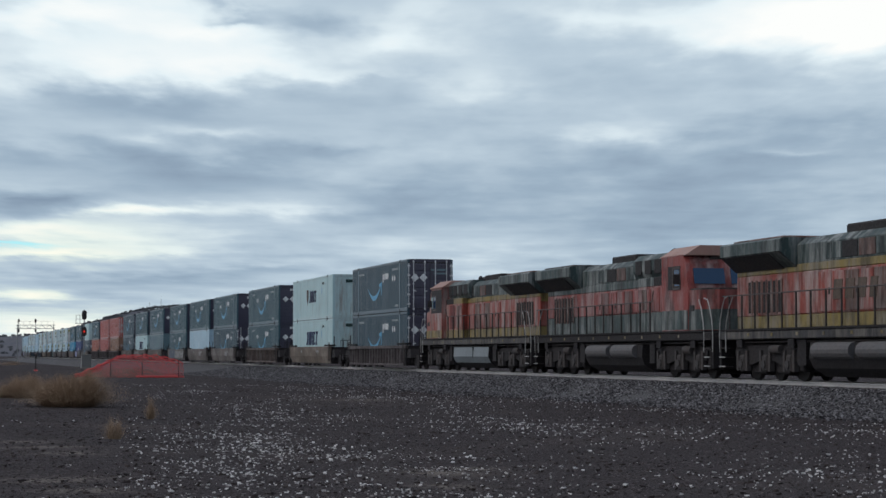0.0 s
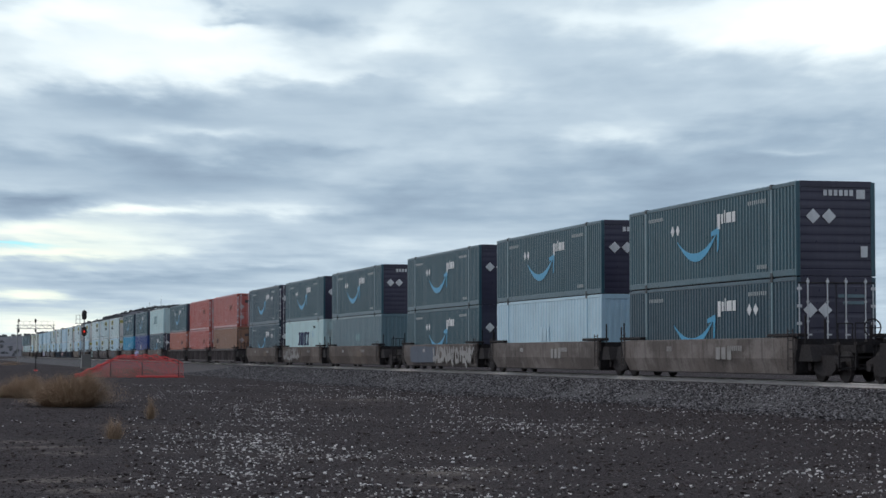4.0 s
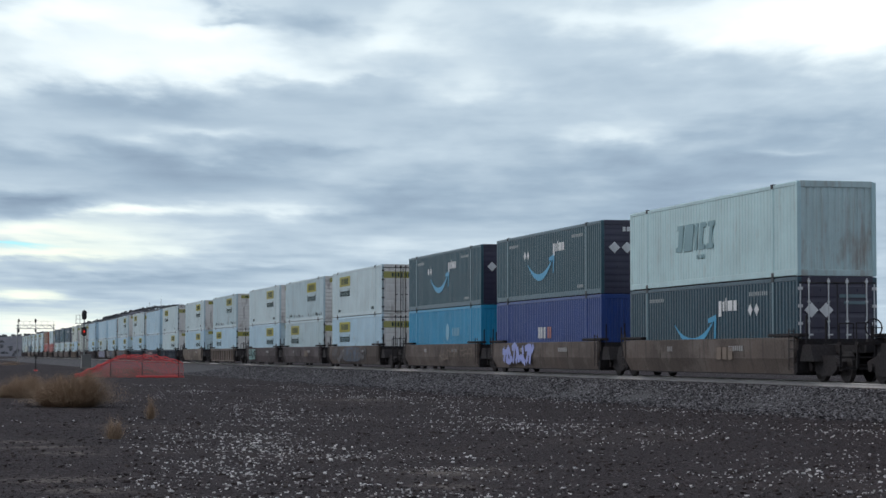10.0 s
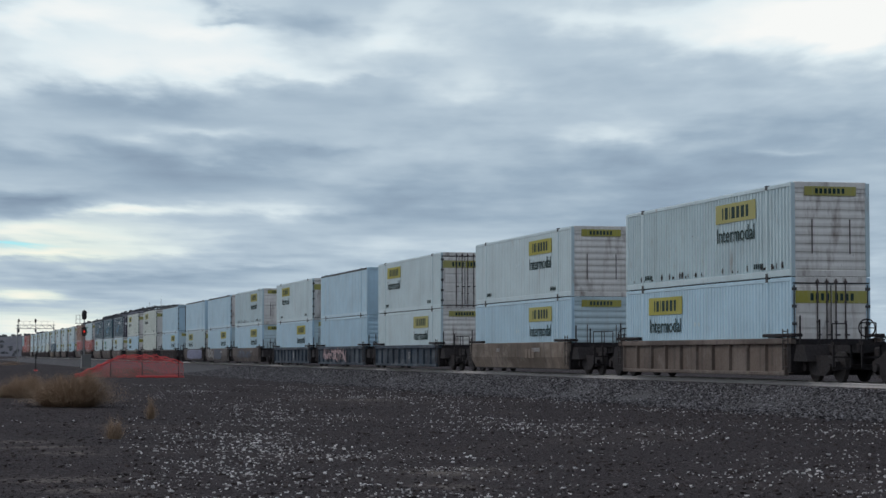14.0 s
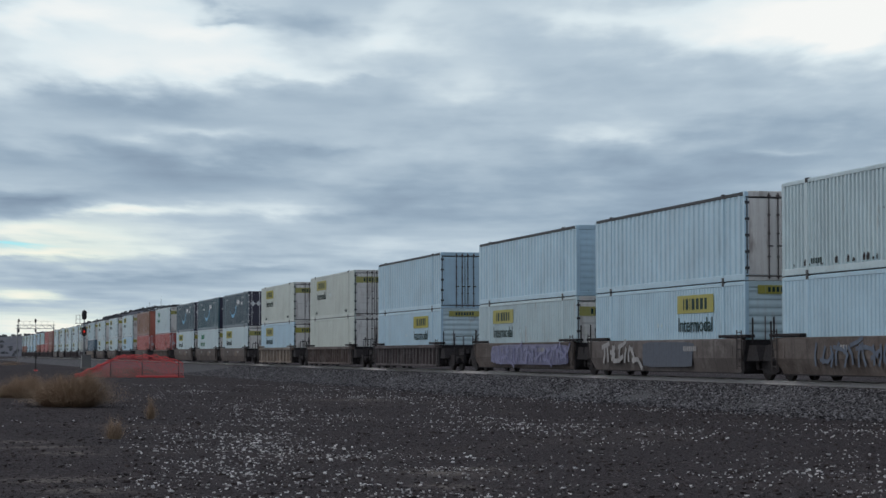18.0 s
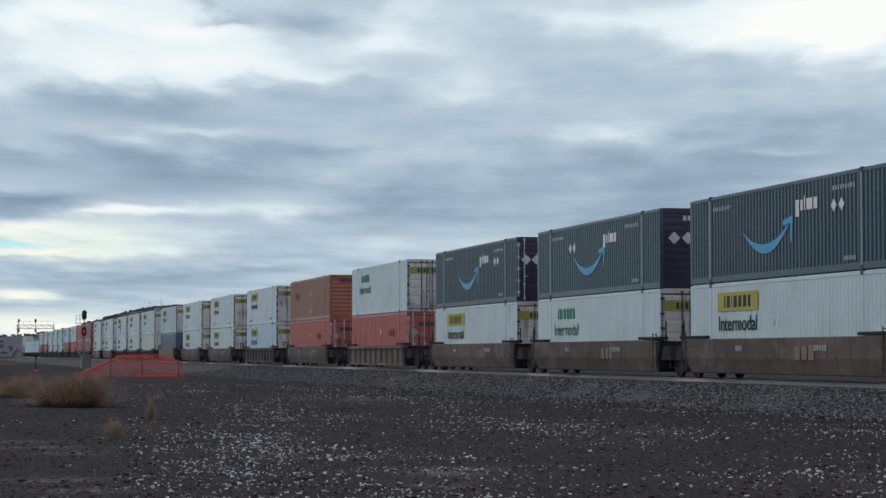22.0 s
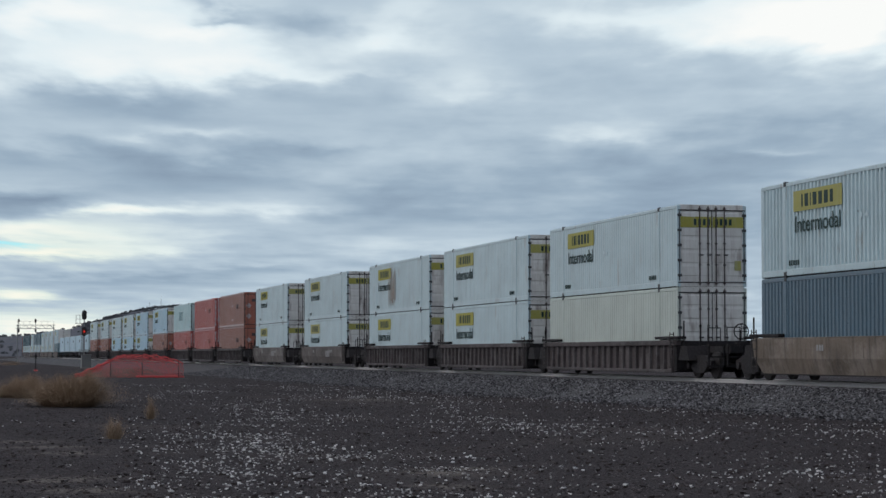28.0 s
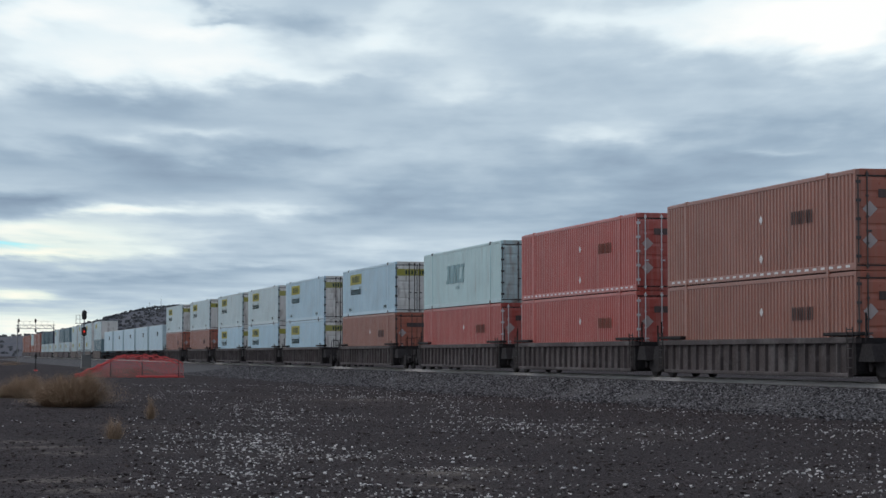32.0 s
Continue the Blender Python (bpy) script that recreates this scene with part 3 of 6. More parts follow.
def stain_runs():
    """One ragged stain: thin runs side by side, of uneven length and spacing."""
    rng, b, x = random.Random(14), Build(), -0.9
    while x < 1.3:
        w = rng.uniform(0.03, 0.13)
        z0, z1 = -rng.uniform(0.7, 1.18), rng.uniform(0.5, 1.22)
        b.prism([(x, z0 + 0.1), (x + w * 0.5, z0), (x + w, z0 + 0.15), (x + w * 0.8, z1), (x + w * 0.2, z1 - 0.1)], 0, 0.003)
        x += w + rng.uniform(0.0, 0.12)
    return b


def scuff_row():
    """Small ragged marks along the foot of the wall."""
    rng, b = random.Random(15), Build()
    for i in range(26):
        x, w, h = rng.uniform(-7.4, 7.4), rng.uniform(0.04, 0.16), rng.uniform(0.06, 0.26)
        b.prism([(x, 0), (x + w, 0.02), (x + w * 1.2, h * 0.7), (x + w * 0.5, h), (x - w * 0.2, h * 0.5)], 0, 0.004)
    return b


def side_marks(box, style):
    """Signs and lettering on the side that faces the camera (-y)."""
    y = SIDE_Y
    if style in "Tt":
        flip = -1 if style == "T" else 1
        part("arrow_logo", shared("arrow_logo", curved_arrow, "cyan"), box, (-0.5 if flip > 0 else -0.9, y, 1.0), 0, "cyan curved arrow logo")
        part("logo_lettering", shared("logo_lettering", lambda: name_blocks(), "chalk"), box, (2.15, y, 2.12), 0, "white logo bars")
        for x in (-3.15, -2.6) if flip > 0 else (4.2, 4.75):
            part("placard", shared("side_placard", lambda: diamond(0.20), "chalk"), box, (x, y, 1.95), 0, "white diamond placard")
        part("number_marking", shared("number_marking", lambda: bars((0.11,) * 9, 0.13, 0.07), "faint_chalk"), box, (4.9, y, 2.45))
        part("number_marking", shared("number_marking", lambda: bars((0.11,) * 9, 0.13, 0.07), "faint_chalk"), box, (-5.0, y, 2.45))
        part("number_marking", shared("foot_bars", lambda: bars((0.12,) * 5, 0.13, 0.05), "faint_chalk"), box, (5.3, y, 0.38))
    elif style == "G":
        part("sign_lettering", shared("green_sign_bars", lambda: bars((0.10, 0.26, 0.05, 0.28, 0.26, 0.28, 0.22), 0.42, 0.15), "green_ink"), box, (-3.8, y, 2.2), 0, "green sign bars")
        part("lettering", words("Intermodal", 0.701, "green_ink", 1.12), box, (-3.8, y, 1.52), 0, "green lettering")
    elif style in "JjQqHhIM":
        x = -3.6 if style in "JQHIM" else 3.4
        part("sign_panel", shared("sign_panel", lambda: Build().box(-1.8, 1.8, 0, 0.006, -0.31, 0.31), "yellow"), box, (x, y, 2.25), 0, "yellow sign panel")
        part("sign_lettering", shared("sign_lettering", lambda: bars((0.10, 0.26, 0.05, 0.28, 0.26, 0.28, 0.22), 0.38, 0.15), "ink"), box, (x, y - 0.006, 2.25), 0, "black sign bars")
        part("lettering", words("Intermodal", 0.70, "ink", 1.12), box, (x, y, 1.52), 0, "black lettering")
        part("number_marking", shared("number_marking_dark", lambda: bars((0.10,) * 5, 0.16, 0.07), "ink"), box, (5.4, y, 0.40))
        part("number_marking", shared("number_marking_dark", lambda: bars((0.10,) * 5, 0.16, 0.07), "ink"), box, (-5.4, y, 0.40))
        if style == "I":
            part("rust_stain", shared("rust_stain", stain_runs, "rust_stain"), box, (-1.6, y - 0.003, 1.45), 0, "broad rusty run down the side")
        if style == "h":
            part("torn_scuff", shared("torn_scuff", scuff_row, "gasket"), box, (0, y, 0.26), 0, "black torn scuff marks")["kind"] = "stuff"
        for px in (-0.5, -0.1):
            part("placard_holder", shared("placard_holder", lambda: diamond(0.11), "white"), box, (px, y, 1.55))
    elif style in "Ff":
        part("logo_lettering", shared("faded_leaning_bars", lambda: skewed(1.30, 0.92), "faint_slate"), box, (-0.9, y, 1.65), 0, "faded grey logo bars")
        part("number_marking", shared("faint_foot", lambda: bars((0.16, 0.10, 0.16, 0.12), 0.14, 0.08), "faint_slate"), box, (-0.4, y, 0.95))
    elif style in "SW":
        if style == "S":
            part("logo_lettering", shared("leaning_bars", lambda: skewed(0.92, 0.80), "faded_navy"), box, (0.5, y, 1.6), 0, "dark logo bars")
        else:
            part("logo_lettering", shared("broad_leaning_bars", lambda: skewed(1.55, 0.92), "faded_navy"), box, (0.2, y, 1.62), 0, "large dark logo bars")
        part("sticker", shared("side_blue", lambda: Build().box(-0.16, 0.16, 0, 0.005, -0.22, 0.22), "faint_blue"), box, (4.0, y, 1.9))
        if style == "S":
            part("logo_shield", shared("logo_shield", lambda: Build().prism([(-0.35, 0.5), (-0.35, -0.1), (0, -0.6), (0.35, -0.1), (0.35, 0.5)], 0, 0.006), "faded_ink"), box, (-1.7, y, 1.6), 0, "dark shield logo")
        part("number_marking", shared("number_marking_dark", lambda: bars((0.10,) * 5, 0.16, 0.07), "ink"), box, (4.6, y, 2.4))
    elif style in "ROEBb":
        for z in (0.62, 1.85):
            part("placard", shared("small_placard", lambda: diamond(0.15), "chalk"), box, (0.9, y, z), 0, "small white diamond placard")
        if style == "R":
            part("number_marking", shared("worn_number_block", lambda: bars((0.10,) * 9, 0.40, 0.09), "brown_ink"), box, (4.2, y, 1.75))
        else:
            part("number_marking", shared("number_block", lambda: bars((0.10,) * 9, 0.40, 0.09), "faded_ink"), box, (4.2 if style not in "Bb" else -4.9, y, 1.75))
    elif style == "N":
        part("logo_lettering", shared("short_bars", lambda: bars((0.22, 0.22, 0.08, 0.22), 0.48, 0.12), "chalk"), box, (-0.4, y, 1.45), 0, "white logo bars")
        part("logo_digit", shared("digit_bars", lambda: bars((0.22, 0.22), 0.48, 0.12), "orange"), box, (0.75, y, 1.45), 0, "orange logo bars")
    elif style == "K":
        part("logo_lettering", shared("five_bars", lambda: bars((0.2, 0.2, 0.2, 0.2, 0.2), 0.4, 0.12), "faint_blue"), box, (3.0, y, 1.65), 0, "pale logo bars")
        part("logo_shield", shared("round_mark", lambda: Build().prism([(0.36 * math.cos(k * 0.3927), 0.45 * math.sin(k * 0.3927)) for k in range(16)], 0, 0.006), "faint_blue"), box, (1.2, y, 1.65), 0, "pale round logo")
    elif style == "L":
        part("logo_lettering", shared("slate_logo", lambda: bars((0.16, 0.22, 0.08, 0.22, 0.20), 0.42, 0.12), "faint_slate"), box, (1.0, y, 1.55), 0, "faded pale logo bars")
    elif style == "P":
        part("logo_lettering", shared("pale_logo", lambda: bars((0.3, 0.5, 0.3), 0.6, 0.1), "icy"), box, (0, y, 1.4), 0, "faded pale logo")


def hinged_post():
    """A slim post with five hinge blocks."""
    b = Build().tube((0, 0, 0.22), (0, 0, 2.66), 0.024, 6)
    for i in range(5):
        b.box(-0.02, 0.035, -0.075, 0.075, 0.36 + i * 0.53, 0.45 + i * 0.53)
    return b


def lock_rod():
    """A lock rod with its cams, keepers and handle."""
    b = Build().tube((0, 0, -0.15), (0, 0, 2.64), 0.024, 6).box(-0.03, 0.03, -0.045, 0.045, -0.10, -0.03).box(-0.03, 0.03, -0.045, 0.045, 2.50, 2.58)
    for z in (0.55, 1.30, 1.90):
        b.box(-0.03, 0.032, -0.04, 0.04, z, z + 0.05)
    return b.box(-0.03, 0.02, -0.03, 0.13, 0.90, 0.95)


def door_end(box, mat, rod, sign):
    """Two doors with lock rods, hinges and gaskets at the leading end."""
    x = HX
    for s in (-1, 1):
        def leaf():
            b = Build().box(0, 0.05, -0.585, 0.585, 0, 2.46)
            return b if sign in "VU" else b.add(*ribs_across(0.056, 0.012, -0.52, 0.52, 0.12, 5, 0.47, 0.36))
        door = part("door", shared("flat_door_leaf" if sign in "VU" else "door_leaf", leaf, mat), box, (x - 0.06, s * 0.60, 0.2))
        for y in ((-0.34, 0.30) if sign in "TROEB" else (0.14, 0.45)):
            part("lock_rod", shared("lock_rod", lock_rod, rod), door, (0.09, y * s * -1, 0))
    part("door_gasket", shared("door_gasket", lambda: Build().box(0.03, 0.062, -1.25, 1.25, 2.68, 2.72).box(0.03, 0.062, -1.25, 1.25, 0.13, 0.17).box(0, 0.055, -0.013, 0.013, 0.2, 2.66).box(0, 0.054, -1.20, -1.187, 0.2, 2.66).box(0, 0.054, 1.187, 1.20, 0.2, 2.66), "gasket"), box, (x - 0.055, 0, 0))
    for s in (-1, 1):
        part("hinge_post", shared("hinge_post", hinged_post, "post_edge" if sign in "JQCGHVUfIM" else rod), box, (x - 0.005, s * 1.205, 0))
    if sign == "T":
        for y, z in ((-0.86, 1.87), (-0.38, 1.87)):
            part("placard", shared("end_placard", lambda: Build().prism([(-0.23, 0), (0, -0.23), (0.23, 0), (0, 0.23)], 0, 0.006, "x"), "chalk"), box, (x + 0.03, y, z), 0, "white diamond placard")
        part("number_marking", shared("end_bars", lambda: Build().box(0, 0.006, -0.45, 0.45, -0.05, 0.05).box(0, 0.006, -0.3, 0.45, -0.25, -0.16), "slate"), box, (x + 0.03, 0.5, 2.3))
    elif sign in "JQGHIM":
        part("sign_panel", shared("end_sign", lambda: Build().box(0, 0.006, -0.57, 0.57, -0.19, 0.19), "yellow"), box, (x + 0.014, -0.6, 2.28), 0, "yellow sign panel")
        part("sign_panel", shared("end_sign", lambda: Build().box(0, 0.006, -0.57, 0.57, -0.19, 0.19), "yellow"), box, (x + 0.014, 0.6, 2.28), 0, "yellow sign panel")
        def ends():
            b = Build()
            for i in range(4):
                b.box(0, 0.006, -0.30 + i * 0.17, -0.20 + i * 0.17, -0.11, 0.11)
            return b
        for y in (-0.38, 0.42):
            part("sign_lettering", shared("end_sign_bars", ends, "ink"), box, (x + 0.021, y, 2.28), 0, "black sign bars")
        part("sticker", shared("end_sticker", lambda: Build().box(0, 0.006, -0.12, 0.12, -0.17, 0.17), "yellow"), box, (x + 0.03, 0.95, 0.75))
    elif sign in "ROEB":
        for y, z in ((-0.86, 1.75), (-0.86, 0.85)):
            part("placard", shared("worn_end_placard", lambda: Build().prism([(-0.23, 0), (0, -0.23), (0.23, 0), (0, 0.23)], 0, 0.006, "x"), "worn_chalk"), box, (x + 0.03, y, z), 0, "worn whitish diamond placard")
        part("number_marking", shared("end_bars_dark", lambda: Build().box(0, 0.006, -0.7, 0.7, -0.12, 0.12), "faded_ink"), box, (x + 0.03, 0.1, 2.2))


def blank_end(box, mat, sign):
    """A closed end: ribs across (or upright) between the posts."""
    x = HX
    if sign in "SWKNLlPF":
        part("end_wall", shared(("end_wall", "upright"), lambda: corrugated(2.36, 2.6, 0.24, 0.035), mat), box, (x - 0.02, 0, 0.16), 90)
    else:
        def wall():
            return Build().add(*ribs_across(-0.02, 0.020, -1.18, 1.18, 0.16, 10, 0.26, 0.15))
        def shallow():
            return Build().add(*ribs_across(-0.006, 0.006, -1.18, 1.18, 0.16, 10, 0.26, 0.15))
        if sign in "tv":
            part("end_wall", shared(("end_wall", "shallow"), shallow, mat), box, (x - 0.025, 0, 0))
        else:
            part("end_wall", shared(("end_wall", "ribbed"), wall, mat), box, (x - 0.025, 0, 0))
    if sign == "t":
        for y in (-0.74, -0.22):
            part("placard", shared("end_placard", lambda: Build().prism([(-0.23, 0), (0, -0.23), (0.23, 0), (0, 0.23)], 0, 0.006, "x"), "chalk"), box, (x + 0.003, y, 1.82), 0, "white diamond placard")
        def mark():
            b = Build()
            for i in range(6):
                b.box(0, 0.006, -0.5 + i * 0.17, -0.38 + i * 0.17, -0.10, 0.08)
            return b
        part("logo_lettering", shared("end_logo_bars", mark, "chalk"), box, (x + 0.003, 0.1, 2.55), 0, "white logo bars")
        part("sticker", shared("end_square", lambda: Build().box(0, 0.006, -0.14, 0.14, -0.14, 0.14), "chalk"), box, (x + 0.003, 0.82, 2.5))
        part("sticker", shared("end_tall", lambda: Build().box(0, 0.006, -0.11, 0.11, -0.17, 0.17), "chalk"), box, (x + 0.003, 0.92, 0.75))
    elif sign in "jqh":
        part("sign_panel", shared("small_end_sign", lambda: Build().box(0, 0.006, -0.85, 0.85, -0.14, 0.14), "yellow"), box, (x + 0.003, 0, 2.62), 0, "yellow sign panel")
        def ends():
            b = Build()
            for i in range(7):
                b.box(0, 0.006, -0.5 + i * 0.145, -0.41 + i * 0.145, -0.08, 0.08)
            return b
        part("sign_lettering", shared("small_end_bars", ends, "ink"), box, (x + 0.010, 0, 2.62), 0, "black sign bars")
        for y in (-0.62, 0.62):
            part("ladder_rail", shared("ladder_rail", lambda: Build().tube((0, 0, 0.7), (0, 0, 1.75), 0.02, 6), "rod"), box, (x + 0.04, y, 0))
    elif sign == "b":
        part("number_marking", shared("end_bars_dark", lambda: Build().box(0, 0.006, -0.7, 0.7, -0.12, 0.12), "faded_ink"), box, (x + 0.003, 0.1, 2.55))
    elif sign in "SW":
        part("logo_lettering", shared("end_bar", lambda: Build().box(0, 0.006, -0.4, 0.4, -0.10, 0.10), "ink"), box, (x + 0.003, 0.0, 2.45), 0, "dark logo bar")
        part("sticker", shared("end_blue", lambda: Build().box(0, 0.006, -0.25, 0.25, -0.22, 0.22), "sky_blue"), box, (x + 0.003, 0.75, 1.95))


STYLES = {  # side, end, door end?, words
    "T": ("deep_teal", "navy_end", True, "dark teal corrugated container with cyan arrow logo, door end leading"),
    "t": ("teal", "navy_end", False, "dark teal corrugated container with cyan arrow logo, closed end leading"),
    "J": ("white", "white_end", True, "white corrugated container with yellow sign, grimy door end leading"),
    "j": ("white", "white_end", False, "white corrugated container with yellow sign, closed end leading"),
    "C": ("cream", "white_end", True, "plain cream corrugated container with rusty stained doors"),
    "S": ("aqua_white", "aqua_end", False, "pale aqua-white container with dark logo bars and shield"),
    "W": ("aqua_white", "aqua_end", False, "pale aqua-white container with large dark logo bars"),
    "M": ("cream", "white_end", True, "cream corrugated container with faded yellow sign, stained doors leading"),
    "I": ("white", "white_end", True, "white corrugated container with yellow sign and a broad rusty stain"),
    "H": ("white", "white_end", True, "white deeply corrugated container with yellow sign, grimy door end leading"),
    "h": ("white", "white_end", False, "white deeply corrugated container with yellow sign, closed end leading"),
    "F": ("aqua_white", "aqua_end", False, "pale aqua-white container with a faded logo and rust-stained end"),
    "f": ("aqua_white", "aqua_end", True, "pale aqua-white container with a faded logo, door end leading"),
    "V": ("icy", "white_end", True, "plain pale-blue ribbed van container with door end leading"),
    "v": ("icy", "icy", False, "plain pale-blue ribbed van container with closed end leading"),
    "U": ("icy", "icy", True, "plain pale-blue ribbed van container with clean pale doors leading"),
    "X": ("icy", "icy", False, "plain pale-blue deeply corrugated container"),
    "P": ("icy", "icy", False, "pale blue-white smooth container with a faded logo"),
    "R": ("red", "red", True, "faded red corrugated container with painted-in pinkish sheen and white diamond placards"),
    "O": ("orange", "orange", True, "faded orange corrugated container with white diamond placards"),
    "E": ("faded_orange", "orange", True, "faded brownish orange corrugated container, sky sheen in its side colour, white diamond placards"),
    "B": ("tan", "tan", True, "brown tan corrugated container with dark number bars"),
    "Q": ("icy", "white_end", True, "bluish white corrugated container with yellow sign, door end leading"),
    "q": ("icy", "white", False, "bluish white corrugated container with yellow sign, closed end leading"),
    "G": ("white", "white_end", True, "white corrugated container with green lettering, door end leading"),
    "b": ("tan", "orange", False, "brown tan corrugated container with ribbed orange-brown closed end"),
    "L": ("slate", "slate", False, "dusty slate-blue container with a faded logo"),
    "l": ("dusk_blue", "dusk_blue", False, "plain dusk-blue corrugated container with closed end leading"),
    "N": ("navy", "navy", False, "royal blue container with white logo bars"),
    "K": ("sky_blue", "sky_blue", False, "bright sky-blue container with pale logo bars"),
}
# pitch and depth of the side corrugation
RIBS = {"V": (0.50, 0.050), "v": (0.50, 0.050), "P": (0.42, 0.030), "U": (0.50, 0.050), "X": (0.27, 0.055), "H": (0.27, 0.055), "h": (0.27, 0.055), "T": (0.27, 0.045), "t": (0.27, 0.045)}
RIBS.update({k: (0.27, 0.016) for k in "JjGCSWFfIM"})
RIBS.update({k: (0.27, 0.030) for k in "Qq"})
PROTO = {}


def container(style):
    """Side walls, roof, rails, posts, an end wall or doors, and signs."""
    side, end, doors, label = STYLES[style]
    box = tagged(new("shipping_container"), label, "container", "containers on the train")
    box.empty_display_size = 0.3
    pitch, depth = RIBS.get(style, (0.27, 0.040))
    for s in (-1, 1):
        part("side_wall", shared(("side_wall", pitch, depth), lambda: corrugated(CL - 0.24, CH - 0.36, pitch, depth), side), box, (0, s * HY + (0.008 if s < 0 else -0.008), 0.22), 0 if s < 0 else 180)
        part("bottom_rail", shared("bottom_rail", lambda: Build().box(-HX + 0.12, HX - 0.12, -0.05, 0.05, 0.02, 0.22, 0.012), side), box, (0, s * (HY - 0.05), 0))
        part("top_rail", shared("top_rail", lambda: Build().box(-HX + 0.12, HX - 0.12, -0.04, 0.04, 2.76, 2.87, 0.012), "post_edge" if style in "VvU" else side), box, (0, s * (HY - 0.04), 0))
        for x in (-HX + 0.06, HX - 0.06):
            part("corner_post", shared("corner_post", lambda: Build().box(-0.06, 0.06, -0.07, 0.07, 0.0, 2.87, 0.012), side), box, (x, s * (HY - 0.07), 0))
        for x in (-6.1, 6.1):
            part("lift_post", shared("lift_post", lambda: Build().box(-0.075, 0.075, -0.05, 0.05, 0.01, 2.80, 0.012), "slate" if style in "Tt" else side), box, (x, s * (HY - 0.035), 0))
            for z in (0.0, 2.76) if s < 0 else (2.76,):
                part("lift_casting", shared("lift_casting", lambda: Build().box(-0.09, 0.09, -0.065, 0.065, 0, 0.15, 0.01), side if style in "ROE" else "post_edge"), box, (x, s * (HY - 0.045), z))
    part("roof", shared("roof", lambda: Build().box(-HX + 0.1, HX - 0.1, -HY + 0.06, HY - 0.06, 2.80, 2.894), side), box)
    part("floor", shared("floor_panel", lambda: Build().box(-HX + 0.1, HX - 0.1, -HY + 0.06, HY - 0.06, 0.003, 0.14), "running"), box)
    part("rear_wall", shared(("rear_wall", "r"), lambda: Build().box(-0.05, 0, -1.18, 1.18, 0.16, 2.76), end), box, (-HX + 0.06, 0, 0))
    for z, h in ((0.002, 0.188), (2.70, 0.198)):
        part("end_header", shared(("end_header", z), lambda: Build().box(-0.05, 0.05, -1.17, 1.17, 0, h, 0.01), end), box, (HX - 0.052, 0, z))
    if doors:
        door_end(box, end, "rod_white" if style in "TRO" else "rod", style)
    else:
        blank_end(box, end, style)
    if style in "ROE":
        def tape():
            b = Build()
            for i in range(26):
                b.box(-7.6 + i * 0.6, -7.32 + i * 0.6, 0, 0.005, 0, 0.07)
            return b
        part("reflective_tape", shared("reflective_tape", tape, "chalk"), box, (0, SIDE_Y + 0.006, 0.10), 0, "white dashed reflective tape")
    side_marks(box, style)
    return box


def make_container(style, m):
    if style not in PROTO:
        PROTO[style] = container(style)
        PROTO[style].matrix_basis = m
        return PROTO[style]
    return copy_thing(PROTO[style], m)


# ---- well cars ----
WELLS = {"s": ("well_brown", 0, "weathered brown smooth-sided well car"), "g": ("well_grey", 0, "dusty grey smooth-sided well car"), "d": ("well_dark", 0, "dark smooth-sided well car"),
         "a": ("well_tan", 0, "dusty tan smooth-sided well car"), "w": ("well_umber", 1, "tan well car with widely spaced side ribs"),
         "x": ("well_dark", 1, "dark brown well car with widely spaced side ribs"), "r": ("well_black", 1, "dark grey well car with upright side ribs"), "b": ("well_rust", 1, "rusty brown well car with upright side ribs"),
         "y": ("well_tan", 1, "tan well car with upright side ribs"), "u": ("well_blue", 1, "blue well car with upright side ribs")}


def truck_parts(car, x):
    """A two-axle truck: side frames and bolster in one casting, four wheels under it."""
    def cast():
        b = Build().box(-0.35, 0.35, -1.05, 1.05, 0.42, 0.72, 0.04)
        for s in (-1, 1):
            b.prism([(-1.25, 0.62), (-1.2, 0.36), (-0.75, 0.34), (-0.42, 0.20), (0.42, 0.20), (0.75, 0.34), (1.2, 0.36), (1.25, 0.62), (0.55, 0.80), (-0.55, 0.80)], s * 1.02 - 0.07, s * 1.02 + 0.07)
            for a in (-0.89, 0.89):
                b.tube((a, s * 1.08, 0.46), (a, s * 1.17, 0.46), 0.13, 10)
        for a in (-0.89, 0.89):
            b.tube((a, -0.9, 0.46), (a, 0.9, 0.46), 0.08, 8)
        return b
    t = part("truck", shared("truck_casting", cast, "running"), car, (x, 0, 0))
    for a in (-0.89, 0.89):
        for s in (-1, 1):
            part("wheel", shared("car_wheel", lambda: Build().tube((0, -0.065, 0), (0, 0.065, 0), 0.46, 20).tube((0, -0.09, 0), (0, 0.09, 0), 0.16, 12).tube((0, -0.07, 0), (0, 0.07, 0), 0.36, 16), "wheel"), t, (a, s * 0.76, 0.46))


